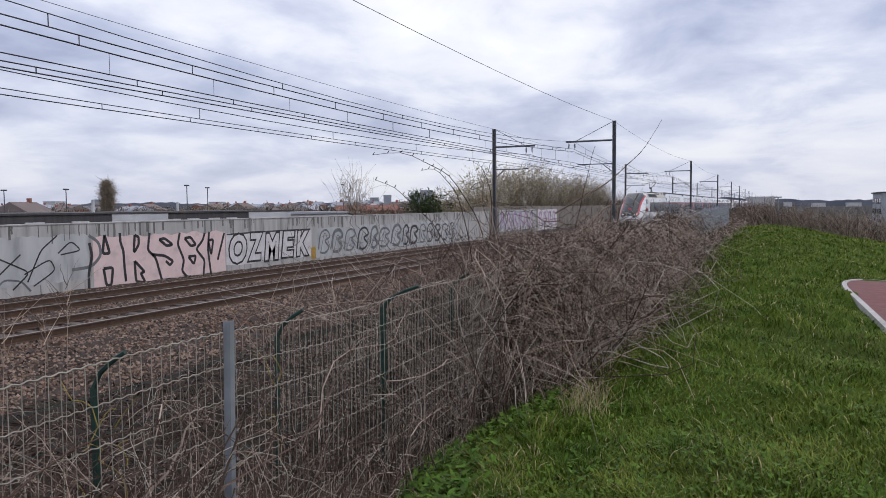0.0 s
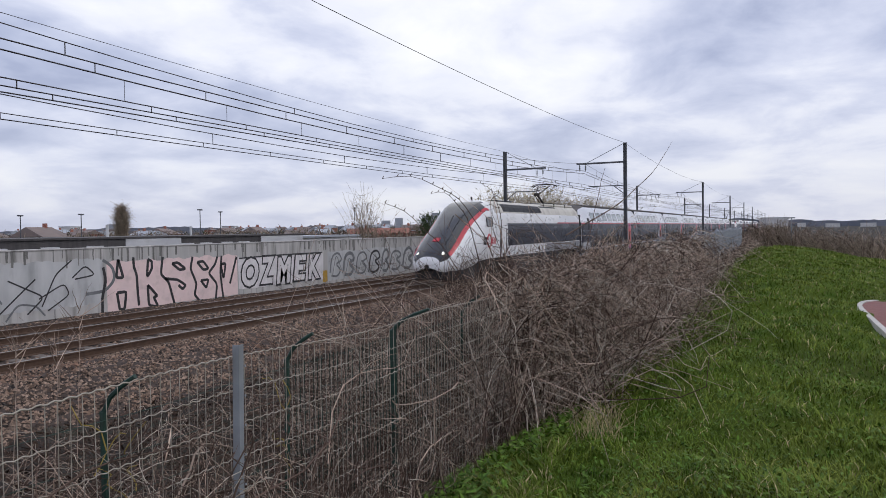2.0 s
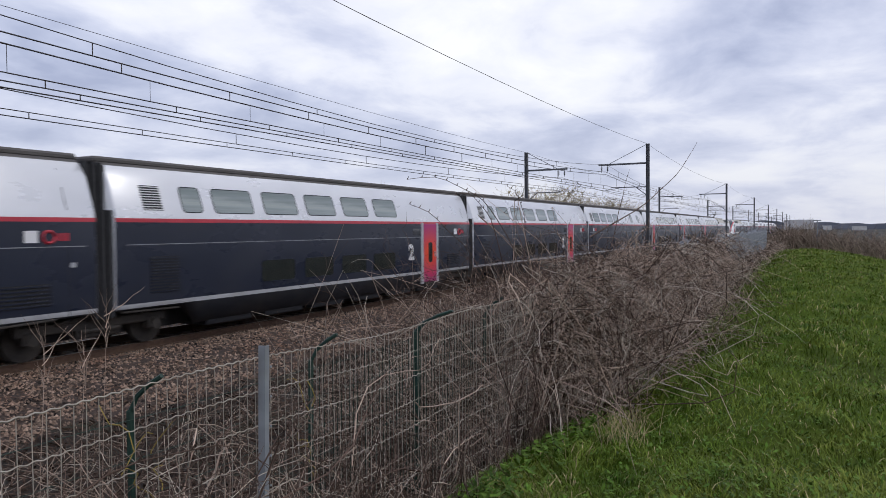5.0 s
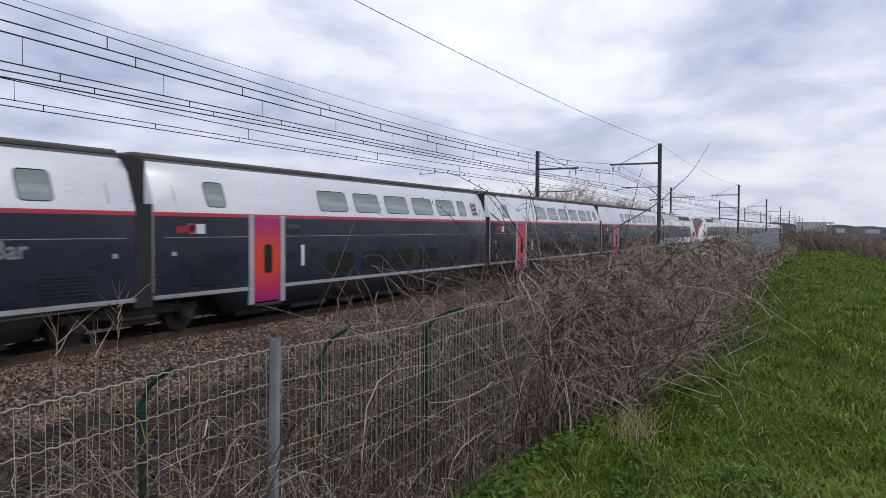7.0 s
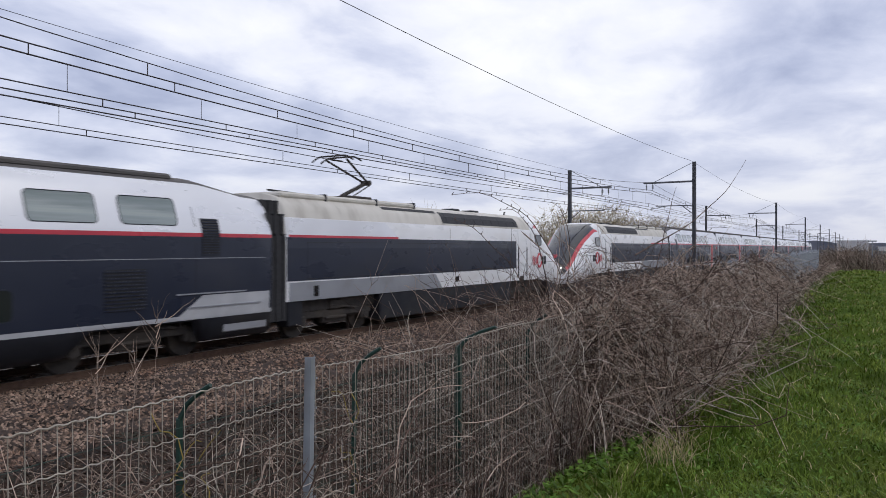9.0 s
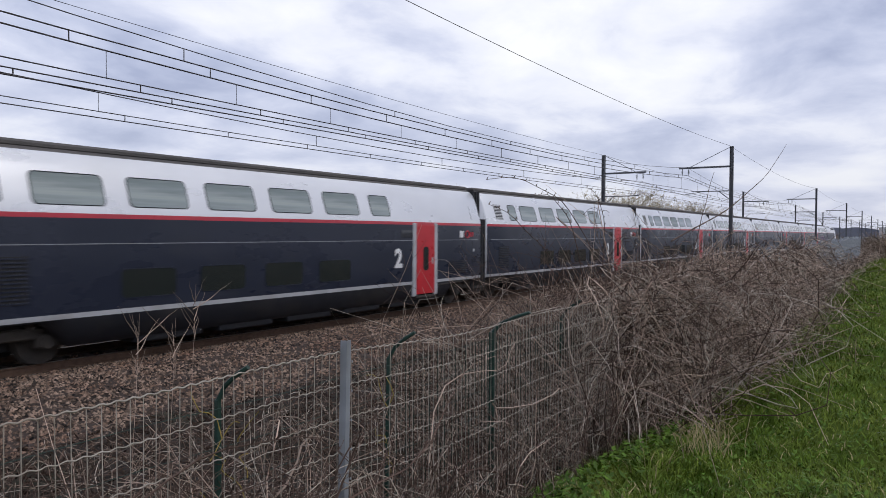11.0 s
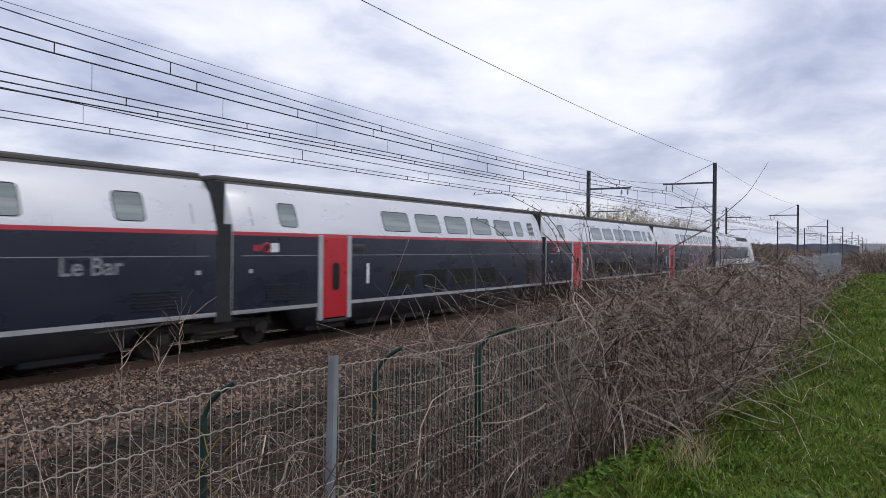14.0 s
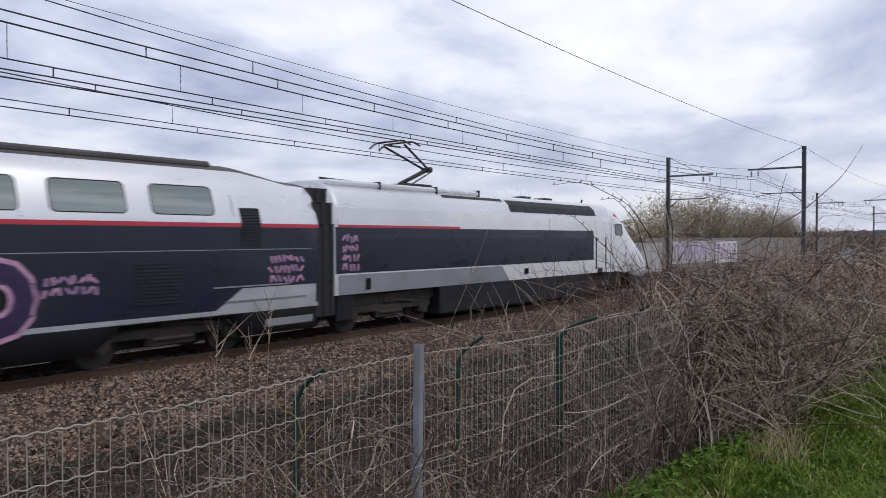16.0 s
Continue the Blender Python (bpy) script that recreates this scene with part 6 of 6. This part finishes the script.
def make_trees():
    twiggy_tree(103.3, 122.1, 10.8, 2.6, 1, 320, 2600, True, name="poplar", label="tall narrow leafless poplar", r=0.10)
    twiggy_tree(46, 28.5, 5.2, 2.8, 2, 60, 260, name="bare_tree", label="slender bare sapling behind the wall", r=0.025)
    twiggy_tree(56, 27.5, 4.0, 3.4, 3, 120, 900, mat="evergreen", buds="evergreen", label="dark evergreen shrub behind the wall", name="evergreen_shrub", cat="shrub", r=0.03)
    for i, (x, y, h, w) in enumerate(((61, 27.5, 4.0, 4.2), (66, 26.6, 4.7, 4.6), (71, 27.0, 6.1, 5.0), (76.5, 26.2, 6.6, 5.0), (82, 25.6, 6.5, 5.0), (88, 25.4, 5.6, 4.6), (94, 25.6, 6.2, 4.8), (101, 26.0, 6.2, 4.8), (108, 26.0, 6.0, 4.8), (115, 26.0, 5.8, 4.8), (123, 26.5, 6.0, 5.0))):
        pale = i < 5
        twiggy_tree(x, y, h, w, 40 + i, 130, 950, mat="far_twig", buds="blossom" if pale or i % 2 else None, name="budding_bush",
                    label="tall budding bush with yellowish twigs behind the wall" if pale else "tall brown leafless bush behind the wall", cat="bush", r=0.035)
    rng = np.random.default_rng(77)

    def hedge(name, label, n, xs, ys, hs, r, pal, k=6):
        u = rng.random(n)
        x = np.interp(u, np.linspace(0, 1, len(xs)), xs) + rng.normal(0, 2.2, n)
        y = np.interp(u, np.linspace(0, 1, len(ys)), ys) + rng.normal(0, 1.2, n)
        h = np.interp(u, np.linspace(0, 1, len(hs)), hs) * (0.55 + 0.5 * rng.random(n))
        st = canes(rng, np.stack([x, y, ground_z(x, y)], -1), h, 0.15 + 0.5 * rng.random(n), 0.05 + 0.25 * rng.random(n), k, 0.05)
        ob = many_tubes(name, st, taper(n, k, np.full(n, r), np.full(n, r * 0.3)), ["far_twig", "bark_dark", "bark"], label, None, 3, rng.choice(3, n, p=pal), category="hedge", kind="stuff")
        tw = twigs(rng, st, n, 0.3, 1.1)
        many_tubes("twig_growth", tw, taper(n, 4, np.full(n, r * 0.6), np.full(n, r * 0.3)), ["far_twig", "bark_dark"], "", ob, 3, rng.integers(0, 2, n), kind="stuff")

    hedge("brown_hedge", "brown leafless hedge beyond the grassy bank", 3600, [76, 72, 68, 62, 52, 46, 42], [3.2, 0.5, -3.0, -6.5, -9, -10, -14], [2.6, 3.2, 3.7, 3.7, 3.2, 2.8, 2.6], 0.022, [0.5, 0.3, 0.2])
    hedge("trackside_hedge", "brown leafless hedge between fence and railway", 2600, [62, 110, 190, 300], [4.5, 5.5, 6, 7], [1.5, 1.8, 2.0, 2.2], 0.03, [0.5, 0.3, 0.2])
    hedge("far_hedge", "leafless hedge on the far side of the railway", 2600, [112, 150, 220, 330], [24.5, 25, 26, 26], [6.0, 6.0, 5.5, 5.0], 0.05, [0.5, 0.4, 0.1])
    # dark tree belts between the houses
    for dist, n in ((250, 2200), (420, 2200)):
        az = np.radians(19 + 44 * rng.random(n))
        dd = dist + rng.normal(0, 25, n)
        x, y = dd * np.cos(az), dd * np.sin(az)
        h = (4.2 + 0.006 * dist) * (0.6 + 0.6 * rng.random(n))
        st = canes(rng, np.stack([x, y, ground_z(x, y)], -1), h, 0.2 + 0.5 * rng.random(n), 0.05 + 0.2 * rng.random(n), 5, 0.06)
        ob = many_tubes("tree_belt", st, taper(n, 5, np.full(n, 0.16), np.full(n, 0.05)), ["far_twig", "bark_dark", "evergreen"], "belt of bare trees among the distant houses", None, 3, rng.choice(3, n, p=[0.5, 0.35, 0.15]), category="trees", kind="stuff")
        tw = twigs(rng, st, n, 0.8, 2.4)
        many_tubes("twig_growth", tw, taper(n, 4, np.full(n, 0.12), np.full(n, 0.05)), ["far_twig", "bark_dark"], "", ob, 3, rng.integers(0, 2, n), kind="stuff")


make_shed()
make_town()
make_ridge()
make_trees()

# ---- spray paint on the walls ----


def ribbon(name, pts, width, y, mat, parent, label=""):
    """A flat painted stroke on a wall that faces -y; pts are (x, z)."""
    p = np.array(pts, float)
    d = np.gradient(p, axis=0)
    d /= np.linalg.norm(d, axis=1, keepdims=True) + 1e-9
    nrm = np.stack([-d[:, 1], d[:, 0]], -1) * width / 2
    k = len(p)
    vs = [(a[0], y, a[1]) for a in p + nrm] + [(a[0], y, a[1]) for a in p - nrm]
    fs = [(i, i + 1, k + i + 1, k + i) for i in range(k - 1)]
    return mesh_of(name, vs, [f[::-1] for f in fs], mat, parent, label)


def curve(points, k=18):
    """A smooth line through a few (x, z) points."""
    p = np.array(points, float)
    t = np.linspace(0, len(p) - 1, k)
    q = np.stack([np.interp(t, np.arange(len(p)), p[:, i]) for i in (0, 1)], -1)
    for _ in range(2):
        q[1:-1] = (q[:-2] + 2 * q[1:-1] + q[2:]) / 4
    return q


def patch(name, x0, x1, z0, z1, y, mat, parent, seed, label=""):
    """A painted area with a ragged outline."""
    rng = random.Random(seed)
    top = [(x0 + (x1 - x0) * i / 24, z1 + rng.uniform(-0.06, 0.06)) for i in range(25)]
    low = [(x0 + (x1 - x0) * i / 24, z0 + rng.uniform(-0.04, 0.04)) for i in range(25)]
    vs = [(a, y, b) for a, b in top] + [(a, y, b) for a, b in low]
    fs = [(i + 25, i + 26, i + 1, i) for i in range(24)]
    return mesh_of(name, vs, fs, mat, parent, label)


def letters(word, x0, x1, z0, z1, fill, line, parent, y, fat, edge, shear, label, tops=None):
    n = len(word)
    for i, ch in enumerate(word):
        cx = x0 + (x1 - x0) * (i + 0.5) / n
        h = (z1 - z0) * 0.86
        lift = 0.04 * math.sin(i * 2.3)
        for off, mat, dy in ((edge, line, 0.0), (fat, fill, 0.004)):
            g = text_mesh("graffiti", ch, h, mat, parent, pose(cx, y - dy, (z0 + z1) / 2 + lift, 90, 0, 0), off, shear, 0.0015, label)
            wide = max(v.co.x for v in g.data.vertices) - min(v.co.x for v in g.data.vertices)
            if off == edge:
                fit = 1.06 * (x1 - x0) / n / wide
            g.scale = (fit, 1, 1)


def make_graffiti():
    wall = bpy.data.objects["wall_north"]
    y = WALL_Y - 0.012
    patch("graffiti", 17.55, 24.2, -0.12, 1.62, y, "pink", wall, 1, "faded pink spray paint")
    # five fat pink letters, drawn by the black lines round and inside them
    a_strokes = [[(17.34, -0.16), (17.35, 0.4), (17.51, 0.99), (17.41, 1.44)], [(18.04, 1.69), (17.94, 1.04), (18.25, 1.02), (18.04, 1.69)], [(17.96, 0.5), (18.06, -0.12), (18.27, -0.11), (18.36, 0.51), (17.96, 0.5)], [(18.7, 1.74), (18.72, 1.39), (18.84, 1.07), (18.86, 0.51), (18.91, -0.05)]]
    r_strokes = [[(19.37, 1.64), (19.55, 1.55), (19.54, 1.27), (19.3, 0.96), (19.37, 1.64)], [(19.33, 0.67), (19.78, 0.23), (19.59, 0.2), (19.8, -0.18), (19.36, -0.1), (19.33, 0.67)]]
    s_strokes = [[(20.07, 1.69), (19.96, 1.04), (20.34, 0.72), (20.61, -0.18)], [(20.53, 1.42), (20.81, 1.45), (21.22, 1.18), (20.9, 1.15), (20.53, 1.42)], [(20.14, 0.86), (20.78, 0.78), (21.21, 0.53), (21.04, 0.38), (20.83, 0.56)]]
    e_strokes = [[(21.6, 1.64), (21.47, 1.17), (21.79, 0.54), (21.66, 0.11), (21.94, -0.18)], [(21.85, 1.41), (22.18, 1.44), (22.47, 1.11), (22.17, 1.08), (21.85, 1.41)], [(22.98, 1.58), (22.85, 1.27), (22.46, 0.93), (22.94, 0.45), (22.85, -0.17)], [(22.03, 0.65), (22.45, 0.67), (22.32, 0.32), (22.03, 0.65)]]
    n_strokes = [[(23.24, 1.62), (23.14, 0.9), (23.29, -0.17)], [(23.18, 1.26), (23.48, 1.29), (23.33, 0.61), (23.18, 1.26)], [(24.15, 1.54), (23.71, 0.4)]]
    for strokes in (a_strokes, r_strokes, s_strokes, e_strokes, n_strokes):
        for st in strokes:
            ribbon("graffiti", curve(st, 6 * len(st)), 0.11, y - 0.005, "spray_black", wall, "black spray outline of pink letters")
    patch("graffiti", 24.25, 30.6, 0.10, 1.46, y, "spray_white", wall, 2, "pale spray paint")
    letters("OZMEK", 24.35, 30.3, 0.08, 1.40, "spray_white", "spray_black", wall, y - 0.004, 0.06, 0.15, 0.15, "pale slanted letters with black outlines")
    ribbon("graffiti", curve([(24.3, 1.46), (27, 1.50), (30.5, 1.50)]), 0.06, y - 0.009, "spray_black", wall)
    patch("graffiti", 30.55, 30.95, -0.05, 0.55, y - 0.004, "spray_yellow", wall, 3, "yellow spray patch")
    patch("graffiti", 31.0, 49.5, 0.0, 1.55, y + 0.004, "wall_wash", wall, 4, "grey painted-over band")
    patch("graffiti", 12.5, 17.4, 0.2, 1.75, y + 0.004, "wall_wash", wall, 9, "grey painted-over band")
    rng = random.Random(12)
    # faint looping outlines
    x = 31.2
    while x < 48:
        w = rng.uniform(0.9, 1.5)
        loop = [(x, 0.3 + rng.uniform(-0.1, 0.2)), (x + 0.15 * w, 1.3), (x + 0.7 * w, 1.45 + rng.uniform(-0.15, 0.1)), (x + w, 1.0), (x + 0.4 * w, 0.85), (x + 0.9 * w, 0.5), (x + 0.55 * w, 0.15), (x + 0.1 * w, 0.25)]
        ribbon("graffiti", curve(loop, 26), rng.uniform(0.09, 0.20), y - 0.001, rng.choice(["spray_grey", "spray_black"]), wall)
        ribbon("graffiti", curve([(x + 0.2, 0.2), (x + 0.5 * w, 1.2 + rng.uniform(-0.2, 0.2)), (x + w, 0.3)], 14), 0.05, y - 0.003, "spray_grey", wall)
        x += w * 1.05
    for pts, wd in (([(14.0, 1.2), (14.6, 0.9), (15.2, 0.6), (14.6, 0.1)], 0.05), ([(15.1, 0.3), (15.6, 1.3), (16.2, 1.75)], 0.05), ([(15.0, 0.55), (15.9, 1.0), (16.1, 0.6), (15.3, 0.15)], 0.045),
                    ([(16.2, 1.15), (16.7, 1.55), (17.1, 1.2), (16.3, 1.1)], 0.05), ([(16.7, 0.56), (17.5, 0.6), (17.9, 1.0), (17.8, 1.45), (17.4, 1.7)], 0.11), ([(13.6, 0.1), (14.3, 0.7), (14.9, 1.2)], 0.05),
                    ([(13.9, -0.05), (14.3, 0.45), (14.9, 0.35), (15.2, 0.0)], 0.06), ([(12.6, 0.8), (13.3, 1.3), (13.8, 0.5)], 0.06)):
        ribbon("graffiti", curve(pts), wd, y - 0.002, "spray_black" if wd < 0.055 else "spray_grey", wall)
    # dark run-off streaks from the coping
    for i in range(150):
        sx, ln = rng.uniform(10, 53), rng.uniform(0.12, 0.65)
        ribbon("stain", [(sx, 2.09), (sx + rng.uniform(-0.02, 0.02), 2.09 - ln / 2), (sx, 2.09 - ln)], rng.uniform(0.02, 0.10), WALL_Y - 0.0085 - 0.00001 * i, "wall_streak", wall)
    wall2 = bpy.data.objects["wall_north_2"]
    y2 = 22.9 - 0.01
    patch("graffiti", 74.0, 81.5, -0.05, 2.2, y2, "spray_white", wall2, 5, "pale spray paint")
    patch("graffiti", 62.0, 73.5, 0.2, 2.2, y2, "wall_wash", wall2, 6, "pale spray paint")
    for x0, n in ((62.5, 6), (74.5, 4)):
        for i in range(n):
            x = x0 + i * 1.75
            loop = [(x, 0.5), (x + 0.1, 1.9), (x + 1.1, 1.8), (x + 0.5, 1.2), (x + 1.2, 0.9), (x + 1.3, 0.3)]
            ribbon("graffiti", curve(loop, 20), 0.24, y2 - 0.004, "spray_violet", wall2, "violet spray strokes")


make_graffiti()

motions()
